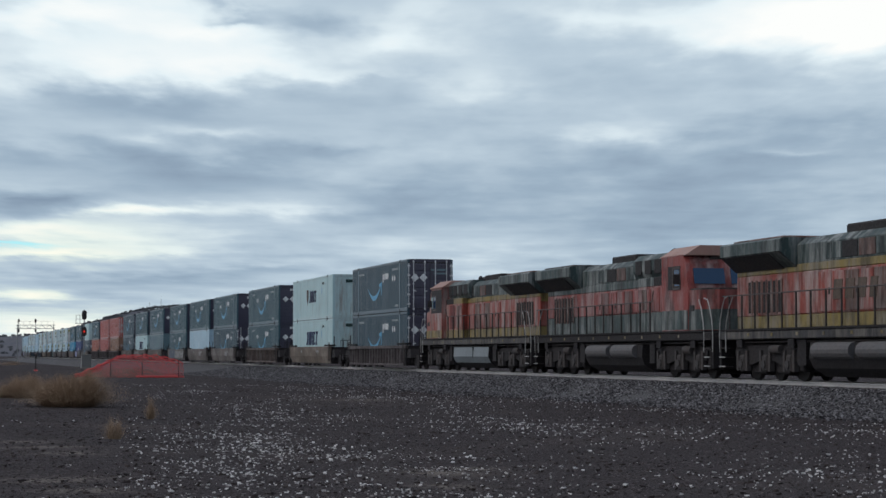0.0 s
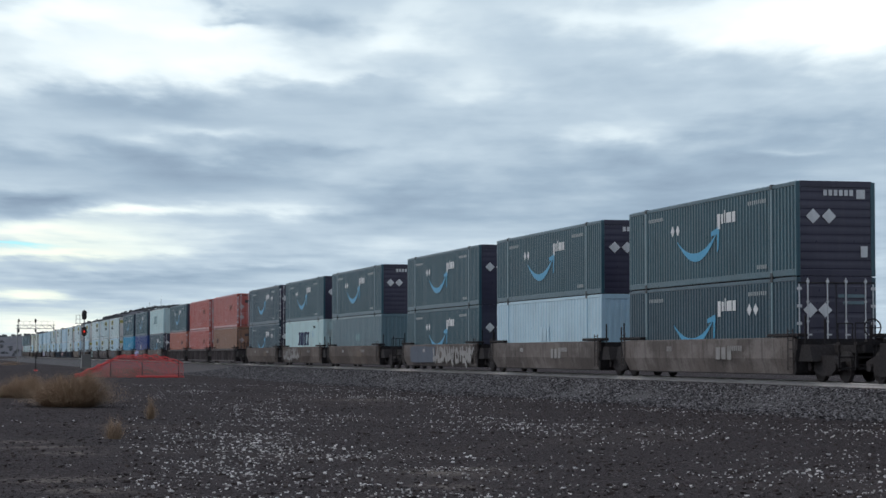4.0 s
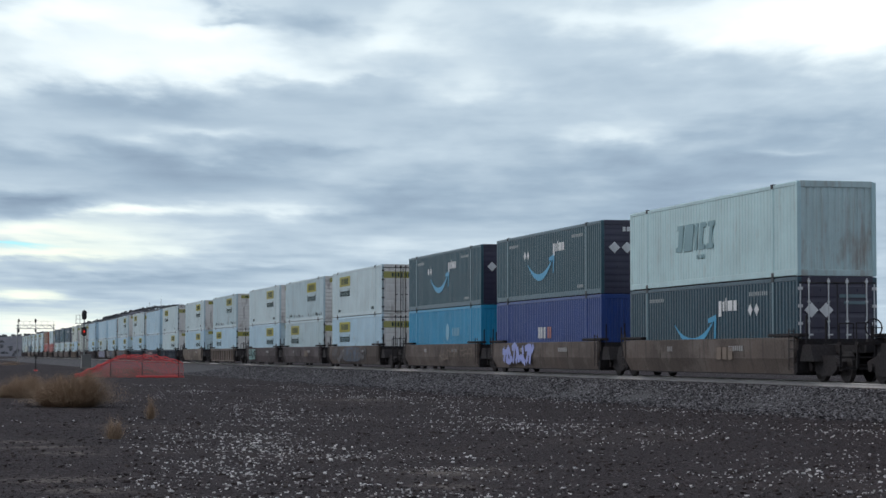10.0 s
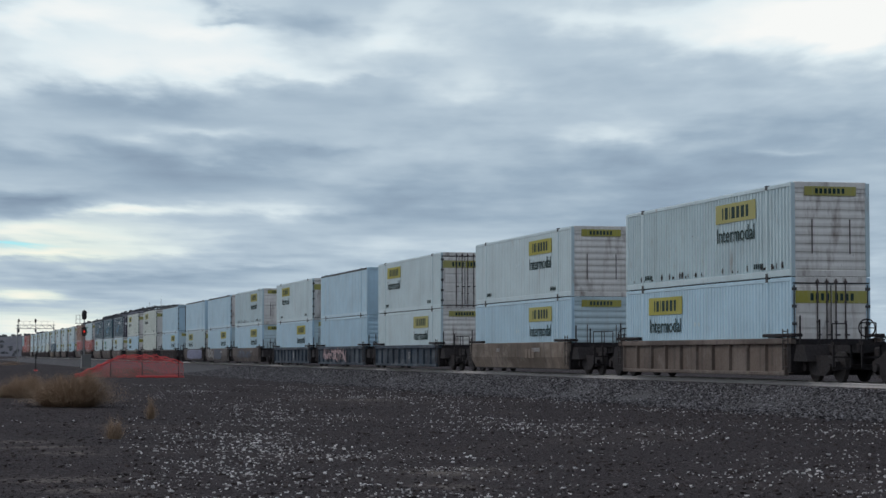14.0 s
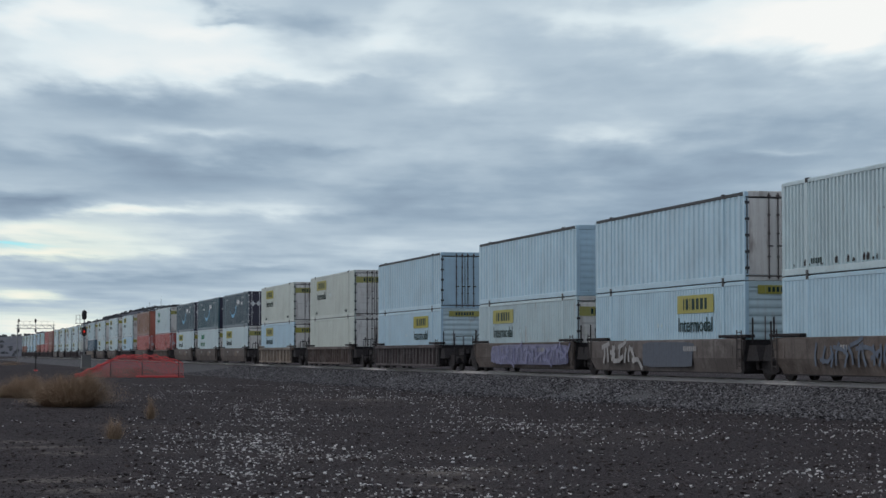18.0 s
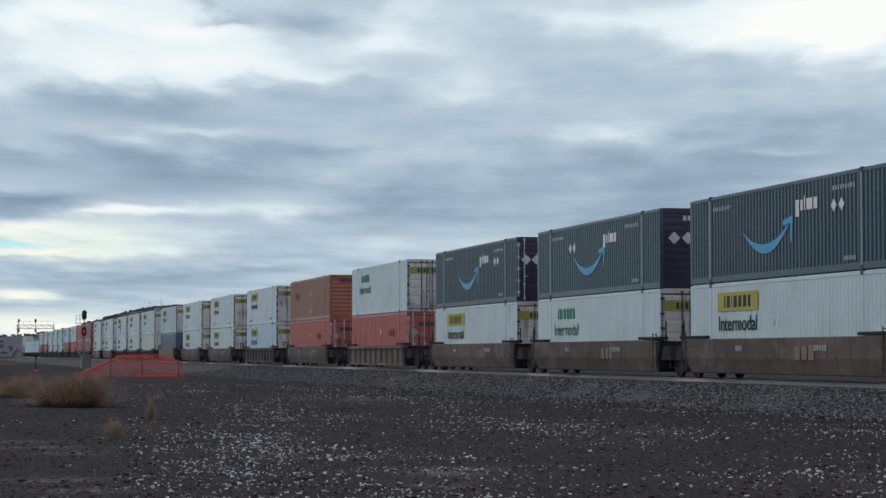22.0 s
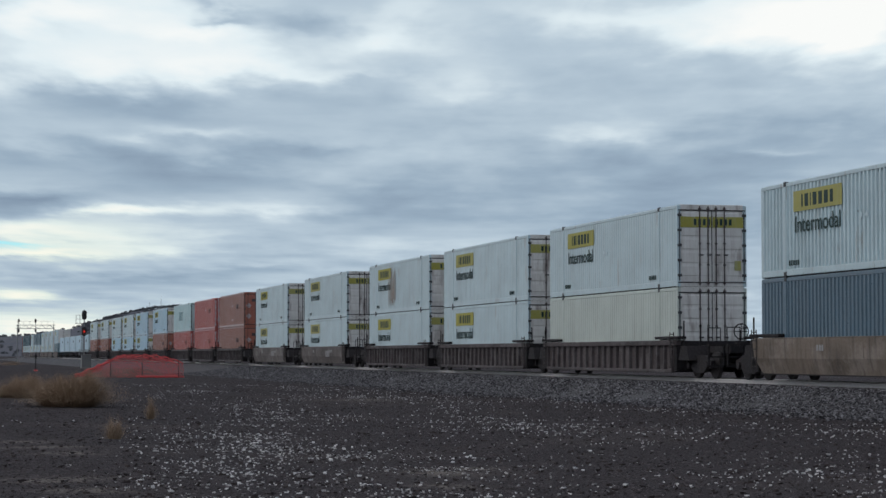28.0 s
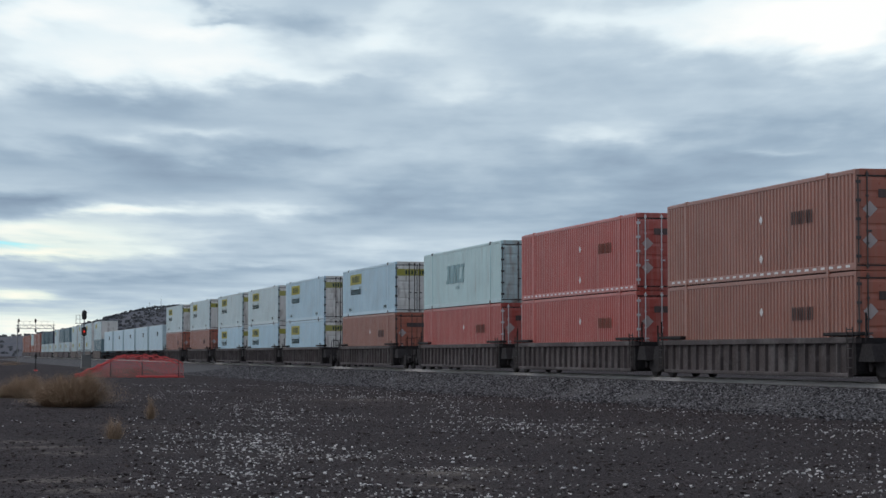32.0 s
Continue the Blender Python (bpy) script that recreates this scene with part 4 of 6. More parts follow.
# strokes' material, span along the car, stroke, height, seed, sprayed ground, words
TAGS = {
    "bold": ("graf_white", -0.6, 7.6, 0.12, 0.42, 3, "graf_fade", "bold white sprayed strokes beside a faded patch"),
    "tall": ("graf_white", -7.4, -1.0, 0.11, 0.42, 8, None, "tall white spray-painted strokes"),
    "pale": ("graf_pale", -6.6, 4.6, 0.085, 0.40, 12, "graf_fade", "weathered grey spray-painted strokes"),
    "faint": ("graf_fade", -5.0, 3.0, 0.06, 0.36, 17, None, "faint blue-grey sprayed scrawl"),
    "scrawl": ("graf_tan", 0.4, 7.6, 0.032, 0.40, 23, None, "thin tan outlined sprayed strokes"),
    "rose": ("graf_rose", -5.6, 2.6, 0.075, 0.36, 29, None, "faded pink and white sprayed strokes"),
    "white": ("graf_white", -6.4, -2.6, 0.085, 0.36, 35, "graf_fade", "white spray-painted strokes beside a faded patch"),
    "teal": ("running", -6.6, -3.2, 0.05, 0.36, 28, "graf_teal", "teal spray-painted patch with dark strokes"),
    "blue": ("graf_blue", -6.0, -1.6, 0.14, 0.40, 41, None, "periwinkle spray-painted strokes"),
    "purple": ("graf_lilac", -4.8, 7.6, 0.055, 0.42, 46, "graf_purple", "purple sprayed ground with lilac strokes"),
}


def graffiti(car, kind):
    mat, x0, x1, t, tall, seed, ground_mat_name, label = TAGS[kind]

    def stroke(b, pts):
        b.lift = b.lift + 0.0007
        for (xa, za), (xb, zb) in zip(pts, pts[1:]):
            d = math.hypot(xb - xa, zb - za) or 1
            nx, nz = -(zb - za) / d * t, (xb - xa) / d * t
            b.prism([(xa - nx, za - nz), (xb - nx, zb - nz), (xb + nx, zb + nz), (xa + nx, za + nz)], -b.lift, 0.004 - b.lift)
            b.lift = b.lift + 0.00004

    def shards():
        """Leaning strokes that overlap and run into each other, with bowed slashes across them."""
        b, rng, x = Build(), random.Random(seed), x0
        while x < x1:
            lean, lo, hi = rng.uniform(-0.35, 0.45), -tall * rng.uniform(0.7, 1.0), tall * rng.uniform(0.65, 1.0)
            bow = rng.uniform(-0.22, 0.22)
            stroke(b, [(x, lo), (x + lean * 0.5 + bow, (lo + hi) / 2), (x + lean, hi)])
            if rng.random() < 0.75:
                z, w = rng.uniform(-0.8, 0.8) * tall, rng.uniform(0.4, 1.1)
                stroke(b, [(x - 0.2, z), (x + w * 0.5, z + rng.uniform(-0.18, 0.18)), (x + w, z + rng.uniform(-0.3, 0.3))])
            x += rng.uniform(0.26, 0.55) + t
        return b

    def fill():
        """The uneven sprayed ground under or beside the strokes."""
        rng, n = random.Random(seed + 1), 26
        lo, hi = {"bold": (-6.2, -0.4), "white": (-1.6, 3.6), "pale": (-2.6, 2.4)}.get(kind, (x0, x1))
        mid, half = (lo + hi) / 2, (hi - lo) / 2 + 0.2
        ring = [(math.cos(6.283 * k / n), math.sin(6.283 * k / n)) for k in range(n)]
        return Build().prism([(mid + half * math.copysign(abs(c) ** 0.22, c) * rng.uniform(0.93, 1.02), 0.45 * math.copysign(abs(v) ** 0.18, v) * rng.uniform(0.88, 1.0)) for c, v in ring], 0.002, 0.006)
    if ground_mat_name:
        part("sprayed_patch", shared("sprayed_" + kind, fill, ground_mat_name), car, (0, -1.510, 0.82), 0, "faded sprayed patch")
    part("graffiti", shared("graffiti_" + kind, shards, mat), car, (0, -1.516, 0.82), 0, label)["kind"] = "stuff"


def well_car(style, front, rear, tagged_over=False):
    """front, rear: 'end' (own truck, coupler) or 'joint' (a truck shared with the next well)."""
    mat, ribbed, label = WELLS[style]
    car = tagged(new("well_car"), label + " on the rails", "freight car", "well cars of the train")
    car.empty_display_size = 0.3
    L = 16.9 / 2
    W = 1.5
    for s in (-1, 1):
        if ribbed:
            part("side_sheet", shared("ribbed_sheet", lambda: Build().box(-L + 0.25, L - 0.25, -0.03, 0.03, 0.26, 1.16), mat), car, (0, s * (W - 0.15), 0))
            part("top_chord", shared("top_chord", lambda: Build().box(-L, L, -0.10, 0.10, 1.14, 1.32, 0.02), mat), car, (0, s * (W - 0.10), 0))
            part("bottom_chord", shared("bottom_chord", lambda: Build().box(-L + 0.5, L - 0.5, -0.08, 0.08, 0.18, 0.30, 0.02), mat), car, (0, s * (W - 0.09), 0))
            n = 21 if style not in "wyux" else 11
            if s < 0:
                for i in range(n):
                    x = -L + 0.55 + i * (2 * L - 1.1) / (n - 1)
                    part("rib", shared("side_rib", lambda: Build().prism([(-0.07, 0), (0.07, 0), (0.045, 0.11), (-0.045, 0.11)], 0.28, 1.15, "z"), mat), car, (x, -W + 0.13, 0), 180)
            else:
                def far_ribs():
                    b = Build()
                    for i in range(n):
                        x = -L + 0.55 + i * (2 * L - 1.1) / (n - 1)
                        b.box(x - 0.05, x + 0.05, 0, 0.1, 0.28, 1.15)
                    return b
                part("rib_row", shared(("far_ribs", n), far_ribs, mat), car, (0, W - 0.12, 0))
        else:
            def sheet():
                b = Build()
                prof = [(-0.02, 1.30), (-0.02, 1.22), (0.0, 0.70), (0.14, 0.20)]
                v, f = [], []
                for y, z in prof:
                    cut = 0.0 if z > 1.25 else (0.06 if z > 0.9 else (0.20 if z > 0.5 else 0.62))
                    v += [(-L + cut, y, z), (L - cut, y, z), (-L + cut, y + 0.10, z), (L - cut, y + 0.10, z)]
                for i in range(3):
                    k = 4 * i
                    f += [(k, k + 1, k + 5, k + 4), (k + 3, k + 2, k + 6, k + 7), (k, k + 4, k + 6, k + 2), (k + 1, k + 3, k + 7, k + 5)]
                f += [(0, 2, 3, 1), (12, 13, 15, 14)]
                b.add(v, f)
                for x in (-L + 1.0, -4.1, 0.0, 4.1, L - 1.0):
                    b.box(x - 0.012, x + 0.012, -0.022, 0.0, 0.72, 1.28)
                return b
            part("side_sheet", shared("smooth_sheet", sheet, mat), car, (0, s * (W - 0.02), 0), 0 if s < 0 else 180)
            part("top_chord", shared("smooth_chord", lambda: Build().box(-L + 0.2, L - 0.2, -0.07, 0.07, 1.28, 1.34, 0.015), mat), car, (0, s * (W - 0.07), 0))
            if s < 0:
                for x, w in ((3.4, 7), (-3.0, 3)):
                    part("number_marking", shared(("car_number", w), lambda: bars((0.13,) * w, 0.17, 0.06), "graf_white"), car, (x, -W - 0.013, 1.02))
    if not ribbed and not tagged_over:
        part("logo_lettering", shared("car_logo", lambda: bars((0.40, 0.40, 0.40), 0.40, 0.12), "graf_white" if style == "g" else "graf_tan"), car, (2.4, -W - 0.013, 0.86), 0, "worn logo blocks")
    part("well_floor", shared("well_floor", lambda: Build().box(-L + 0.4, L - 0.4, -1.35, 1.35, 0.20, 0.28), "running"), car)
    for k, e in ((1, front), (-1, rear)):
        x0 = L - 0.25 if k > 0 else -L + 0.25
        reach = (19.42 / 2 if e == "joint" else 23.79 / 2 - 0.45) - L + 0.25
        for s in (-1, 1):
            part("end_platform", shared(("end_platform", k), lambda: Build().box(-2.0 if k > 0 else -0.45, 0.45 if k > 0 else 2.0, -0.17, 0.17, 1.36, 1.46, 0.02), "running" if style != "y" else "well_tan"), car, (x0, s * (W - 0.16), 0))
        part("end_deck", shared(("end_deck", k, e), lambda: Build().box(min(0, k * reach), max(0, k * reach), -0.62, 0.62, 0.86, 1.14, 0.03).box(-0.12, 0.12, -1.42, 1.42, 0.28, 1.30), "running"), car, (x0, 0, 0))
        for i, y in enumerate((-1.30, -0.75)):
            part("grab_post", shared(("grab_post", i), lambda: Build().tube((0, 0, 1.1), (0, 0, 2.0 - 0.12 * i), 0.03, 6), "running"), car, (x0 + k * (0.55 + 0.18 * i), y, 0))
        def ladder():
            b = Build().tube((-0.2, 0, 0.35), (-0.2, 0, 1.6), 0.02, 6).tube((0.2, 0, 0.35), (0.2, 0, 1.6), 0.02, 6)
            for i in range(5):
                b.tube((-0.2, 0, 0.45 + i * 0.27), (0.2, 0, 0.45 + i * 0.27), 0.016, 6)
            return b
        part("end_ladder", shared("end_ladder", ladder, "running_grey"), car, (x0 - k * 0.05, -W - 0.035, 0))
        part("bolster_arm", shared("bolster_arm", lambda: Build().prism([(-0.55, 0.62), (0.55, 0.62), (0.30, 1.12), (-0.30, 1.12)], -1.38, 1.38), "running"), car, (x0 + k * 0.75, 0, 0))
        if e == "end":
            part("brake_hose", shared("brake_hose", lambda: Build().pipe([(0, 0.35, 0.95), (0.18, 0.36, 0.62), (0.34, 0.33, 0.45), (0.5, 0.3, 0.5)], 0.03), "running_grey"), car, (k * 11.0, 0, 0), 0 if k > 0 else 180)
            part("hand_hold", shared("hand_hold", lambda: Build().pipe([(0, -1.3, 1.1), (0, -1.3, 1.72), (0, -0.85, 1.72), (0, -0.85, 1.1)], 0.018), "running"), car, (x0 + k * (reach - 0.3), 0, 0))
            truck_parts(car, x0 + k * 1.45)
            def coupler():
                return Build().box(-0.45, 0.45, -0.11, 0.11, 0.72, 0.98, 0.02).box(0.25, 0.62, -0.2, 0.2, 0.66, 1.04, 0.05)
            part("coupler", shared("coupler", coupler, "running"), car, (k * 23.3 / 2 - k * 0.35, 0, 0), 0 if k > 0 else 180)
            part("brake_platform", shared("brake_platform", lambda: Build().box(-0.12, 0.12, -1.30, 1.30, 1.10, 1.18).box(-0.03, 0.03, -1.3, -1.24, 0.4, 1.1).box(-0.03, 0.03, -0.75, -0.69, 0.4, 1.1).box(-0.03, 0.03, -1.3, -0.7, 0.4, 0.46).box(-0.03, 0.03, -1.3, -0.7, 0.72, 0.77), "running"), car, (x0 + k * (reach - 0.3), 0, 0))
        elif k > 0:
            truck_parts(car, 19.42 / 2)
    if front == "end":
        part("brake_wheel", shared("brake_wheel", lambda: Build().pipe([(0, 0.27 * math.cos(i * 0.5236), 0.27 * math.sin(i * 0.5236)) for i in range(13)], 0.022).tube((0, -0.27, 0), (0, 0.27, 0), 0.015, 6).tube((0, 0, -0.27), (0, 0, 0.27), 0.015, 6).tube((-0.1, 0, -0.8), (-0.1, 0, 0.05), 0.03, 6).box(-0.22, -0.02, -0.16, 0.16, -0.75, -0.35), "running"), car, (L + 1.0, 0.55, 1.62))
    if ribbed and style == "u":
        part("lettering", words("53", 0.5, "graf_white"), car, (1.5, -W - 0.006, 0.75), 0, "white number")
    return car


CARS = {}
PLAIN = {}


def plain_container(style, m):
    """The same container for the far tail of the train, with fewer parts."""
    if style in PLAIN:
        return copy_thing(PLAIN[style], m)
    side, end, doors, label = STYLES[style]
    box = tagged(new("shipping_container"), label, "container", "containers on the train")
    piece("shell", corrugated(CL - 0.02, CH - 0.1, 0.27, 0.036).box(-HX + 0.02, HX - 0.06, 0.08, CW, 0.0, CH), side, box, "", (0, -HY, 0))
    piece("end_wall", Build().box(HX - 0.055, HX, -HY + 0.02, HY - 0.02, 0.05, CH - 0.05), end, box)
    if style in "Jj":
        piece("sign_panel", Build().box(-4.8, -2.0, -HY - 0.012, -HY - 0.004, 1.8, 2.5), "yellow", box, "yellow sign panel")
    box.matrix_basis = m
    PLAIN[style] = box
    return box


def plain_well(style, m):
    if style in PLAIN:
        return copy_thing(PLAIN[style], m)
    mat, ribbed, label = WELLS[style]
    car = tagged(new("well_car"), label + " on the rails", "freight car", "well cars of the train")
    for s in (-1, 1):
        piece("side_sheet", Build().box(-8.4, 8.4, s * 1.44 - 0.06, s * 1.44 + 0.06, 0.2, 1.32), mat, car)
    piece("well_floor", Build().box(-9.8, 9.8, -1.3, 1.3, 0.85, 1.1).box(-8, 8, -1.35, 1.35, 0.2, 0.28), "running", car)
    truck_parts(car, 9.6)
    car.matrix_basis = m
    PLAIN[style] = car
    return car



def make_well(style, front, rear, tag, m):
    k = (style, front, rear, tag)
    if k not in CARS:
        car = well_car(style, front, rear, bool(tag))
        if tag:
            graffiti(car, tag)
        car.matrix_basis = m
        CARS[k] = car
        return car
    return copy_thing(CARS[k], m)


# ---- setting: ground, track bed, rails ----
def toe(x):
    """The edge (y) of the ballast and gravel strip: it widens away from the camera."""
    u = -x
    return TRACK_Y - 3.4 - 3.6 * (1 - math.exp(-max(0, u - 55) / 95)) - 2.4 * (1 - math.exp(-max(0, u - 120) / 120))


def ground_z(x, y):
    near = math.exp(-((x + 60) / 160) ** 2) * math.exp(-(y / 60) ** 2)
    z = -0.85 + near * (0.10 * noise.noise((x * 0.08, y * 0.08, 3)) + 0.045 * noise.noise((x * 0.45, y * 0.45, 7)))
    z += 0.20 * math.exp(-((x + 141) / 22) ** 2 - ((y - 10) / 9) ** 2)
    z += 0.55 * math.exp(-((x + 194) / 9) ** 2 - ((y - 3.5) / 3) ** 2) * (1 + 0.4 * noise.noise((x, y, 2)))
    return z


def ground():
    xs = [-4700, -3600, -2800, -2200, -1700, -1300, -1000, -800, -650, -520, -420, -340, -280, -240, -210] + [-190 + 1.25 * i for i in range(144)] + [0, 20, 60, 150, 400]
    ys = [-2500, -1200, -600, -300, -150, -80, -50, -32] + [-22 + 0.8 * i for i in range(60)] + [30, 40, 60, 100, 160, 260, 420, 700, 1200, 2500]
    v = [(x, y, ground_z(x, y)) for y in ys for x in xs]
    n = len(xs)
    f = [(j * n + i, j * n + i + 1, (j + 1) * n + i + 1, (j + 1) * n + i) for j in range(len(ys) - 1) for i in range(n - 1)]
    ob = new("ground", Build().add(v, f).mesh("ground", M["ground"], False))
    for p in ob.data.polygons:
        p.use_smooth = True
    tagged(ob, "dark volcanic cinder soil with pale stones", "ground", kind="structure")


def sweep(us, profile, name, mat):
    """A cross-section (across, height) drawn out along the track."""
    v, f, m = [], [], len(profile(us[0]))
    for u in us:
        t = track_pose(u)
        v += [t @ Vector((0, a, z)) for a, z in profile(u)]
    for i in range(len(us) - 1):
        for k in range(m - 1):
            a = i * m + k
            f.append((a, a + m, a + m + 1, a + 1))
    me = Build().add(v, f).mesh(name, M[mat], True)
    return new(name, me)


ALONG = [-60 + 4 * i for i in range(20)] + [20 + 1.5 * i for i in range(120)] + [200 + 4 * i for i in range(15)] + [260 + 20 * i for i in range(20)] + [655 + 30 * i for i in range(36)]
SHOULDER = -2.0


def bed_profile(u):
    edge = toe(-u) - TRACK_Y if u < 400 else toe(-400) - TRACK_Y
    foot = min(edge, SHOULDER - 1.5) + 0.30 * noise.noise((u * 0.16, 3, 1)) + 0.22 * noise.noise((u * 0.6, 9, 1))
    out = [(foot - 0.5, -1.0), (foot, -0.825)]
    for k in (0.25, 0.5, 0.75):
        a = foot + (SHOULDER - foot) * k
        out.append((a, -0.80 + 0.58 * k ** 1.5 + 0.03 * noise.noise((u * 0.3, a * 0.8, 1))))
    return out + [(SHOULDER, -0.22), (-1.35, -0.155), (0, -0.16), (1.35, -0.155), (2.0, -0.22), (4.0, -0.85), (4.3, -0.95)]


ground()
tagged(sweep(ALONG, bed_profile, "ballast", "ballast"), "grey crushed-rock ballast shoulder under the track", "ballast", kind="structure")
for side in (-1, 1):
    o = side * GAUGE / 2
    rail = sweep(ALONG, lambda u: [(o - 0.075, -0.18), (o - 0.07, -0.158), (o - 0.02, -0.14), (o - 0.016, -0.125)], "rail", "rail_web")
    tagged(rail, "steel rail with a worn pale head", "rail", "rails of the track", "structure")
    head = sweep(ALONG, lambda u: [(o - 0.016, -0.125), (o - 0.016, -0.055), (o - 0.037, -0.04), (o - 0.037, -0.008), (o - 0.030, 0.0), (o + 0.030, 0.0), (o + 0.037, -0.008), (o + 0.037, -0.04), (o + 0.016, -0.055), (o + 0.016, -0.125)], "railhead", "rail_steel")
    head.parent = rail
    web = sweep(ALONG, lambda u: [(o + 0.016, -0.10), (o + 0.02, -0.13), (o + 0.07, -0.155), (o + 0.075, -0.18)], "rail_foot", "rail_web")
    web.parent = rail

# ---- loose stones ----
def stones(name, label, mat, places, sizes, seed, flat=0.62, spread=1.0):
    rng = np.random.default_rng(seed)
    n = len(places)
    tpl = np.array([(a, b, c) for c in (-1, 1) for b in (-1, 1) for a in (-1, 1)], float) * 0.72
    v = tpl[None] * (0.75 + 0.5 * rng.random((n, 8, 1))) + 0.24 * rng.standard_normal((n, 8, 3))
    a = rng.random(n) * 2 * math.pi
    c, s = np.cos(a)[:, None], np.sin(a)[:, None]
    v = np.stack([v[..., 0] * c - v[..., 1] * s, v[..., 0] * s + v[..., 1] * c, v[..., 2] * flat], -1)
    v = v * np.asarray(sizes)[:, None, None] * (0.6 + 0.8 * rng.random((n, 1, 3))) * np.array((1, spread, 1)) + np.asarray(places)[:, None, :]
    tri = np.array([(0, 2, 3), (0, 3, 1), (4, 5, 7), (4, 7, 6), (0, 1, 5), (0, 5, 4), (2, 6, 7), (2, 7, 3), (0, 4, 6), (0, 6, 2), (1, 3, 7), (1, 7, 5)])
    f = (tri[None] + 8 * np.arange(n)[:, None, None]).reshape(-1, 3)
    me = bpy.data.meshes.new(name)
    me.from_pydata(v.reshape(-1, 3).tolist(), [], f.tolist())
    me.materials.append(M[mat])
    return tagged(new(name, me), label, "stones", kind="stuff")


def view_patch(rng, count, near, far):
    """Places scattered over the wedge of ground before the camera."""
    out = []
    while len(out) < count:
        d = near + (far - near) * rng.random() ** 1.25
        across = (rng.random() - 0.5) * 0.47 * d
        a = radians(180 - 13.19)
        out.append((d * math.cos(a) + across * math.sin(a), d * math.sin(a) - across * math.cos(a)))
    return out


def bearing(x, y):
    """The inverse of at_view: bearing and distance along the aim."""
    a = radians(180 - 13.19)
    d = x * math.cos(a) + y * math.sin(a)
    return 784 + 3814 * (x * math.sin(a) - y * math.cos(a)) / d, d


def scatter():
    rng = random.Random(4)
    pale, ps, dark, ds, bed, bs, grit, gs = [], [], [], [], [], [], [], []
    for x, y in view_patch(rng, 165000, 24, 120):
        if y > toe(x) - 0.3:
            continue
        k = noise.noise((x * 0.10, y * 0.26, 11)) + 0.6 * noise.noise((x * 0.5, y * 0.6, 5))
        px, pz = bearing(x, y)
        left = 0.05 + 0.95 * max(0.0, min(1.0, (px - 180) / 140))
        heap = 0.5 * (0.45 + noise.noise((x * 0.9, y * 1.1, 8))) * math.exp(-((px - 390) / 140) ** 2 - ((pz - 36) / 11) ** 2)
        if rng.random() < left * (1.0 - 0.4 * max(0.0, min(1.0, (px - 900) / 300))) * (0.36 * max(0.06, k + 0.13) + 0.52 * heap):
            r = rng.choice((0.007, 0.008, 0.010, 0.011, 0.013, 0.016, 0.021))
            pale.append((x, y, ground_z(x, y) + r * 0.3))
            ps.append(r)
        elif rng.random() < 0.20 and pz < 95:
            r = rng.choice((0.007, 0.009, 0.012, 0.016))
            grit.append((x, y, ground_z(x, y) + r * 0.3))
            gs.append(r)
        elif rng.random() < 0.06:
            r = rng.choice((0.012, 0.016, 0.022, 0.032))
            dark.append((x, y, ground_z(x, y) + r * 0.2))
            ds.append(r)
    for i in range(72000):
        u = 32 + 150 * rng.random() ** 1.5
        foot, t = min(toe(-u) - TRACK_Y, SHOULDER - 1.5), rng.random()
        a = foot - 0.3 + (SHOULDER + 1.15 - foot) * t
        k = max(0.0, min(1.0, (a - foot) / (SHOULDER - foot)))
        z = -0.80 + 0.58 * k ** 1.5 if a < SHOULDER else -0.22 + 0.10 * min(0.65, a - SHOULDER)
        r = rng.choice((0.018, 0.023, 0.028, 0.036))
        bed.append((-u, TRACK_Y + a, z + 0.012))
        bs.append(r)
    for i in range(6000):
        u = 34 + 120 * rng.random() ** 1.4
        y = toe(-u) - abs(rng.gauss(0, 0.75)) + 0.3
        bed.append((-u, y, max(ground_z(-u, y), -0.9) + 0.012))
        bs.append(rng.choice((0.02, 0.027, 0.035)))
    stones("pale_stones", "small pale angular stones scattered on the cinder soil", "pale_stone", pale, ps, 1, 0.85, 1.15)
    stones("grit", "fine dark grey grit lying over the soil", "grit", grit, gs, 6, 0.7)
    stones("dark_cinders", "small dark cinder lumps lying on the soil", "dark_stone", dark, ds, 2)
    stones("ballast_stones", "grey angular ballast rocks on the track shoulder", "ballast_stone", bed, bs, 3, 0.8)


scatter()


# ---- far scenery ----
AIM = radians(180 - 13.19)


def at_view(px, dist):
    """A place on the ground plan, given its bearing (784 is straight ahead, 3814 more is 45 degrees) and its distance along the aim."""
    r = (px - 784) / 3814 * dist
    return dist * math.cos(AIM) + r * math.sin(AIM), dist * math.sin(AIM) - r * math.cos(AIM)


def hill_height(px, k):
    h = 84 * math.exp(-((px - 310) / 225) ** 2) + 26 * math.exp(-((px + 60) / 140) ** 2) + 14 * math.exp(-((px - 900) / 500) ** 2)
    return h * k


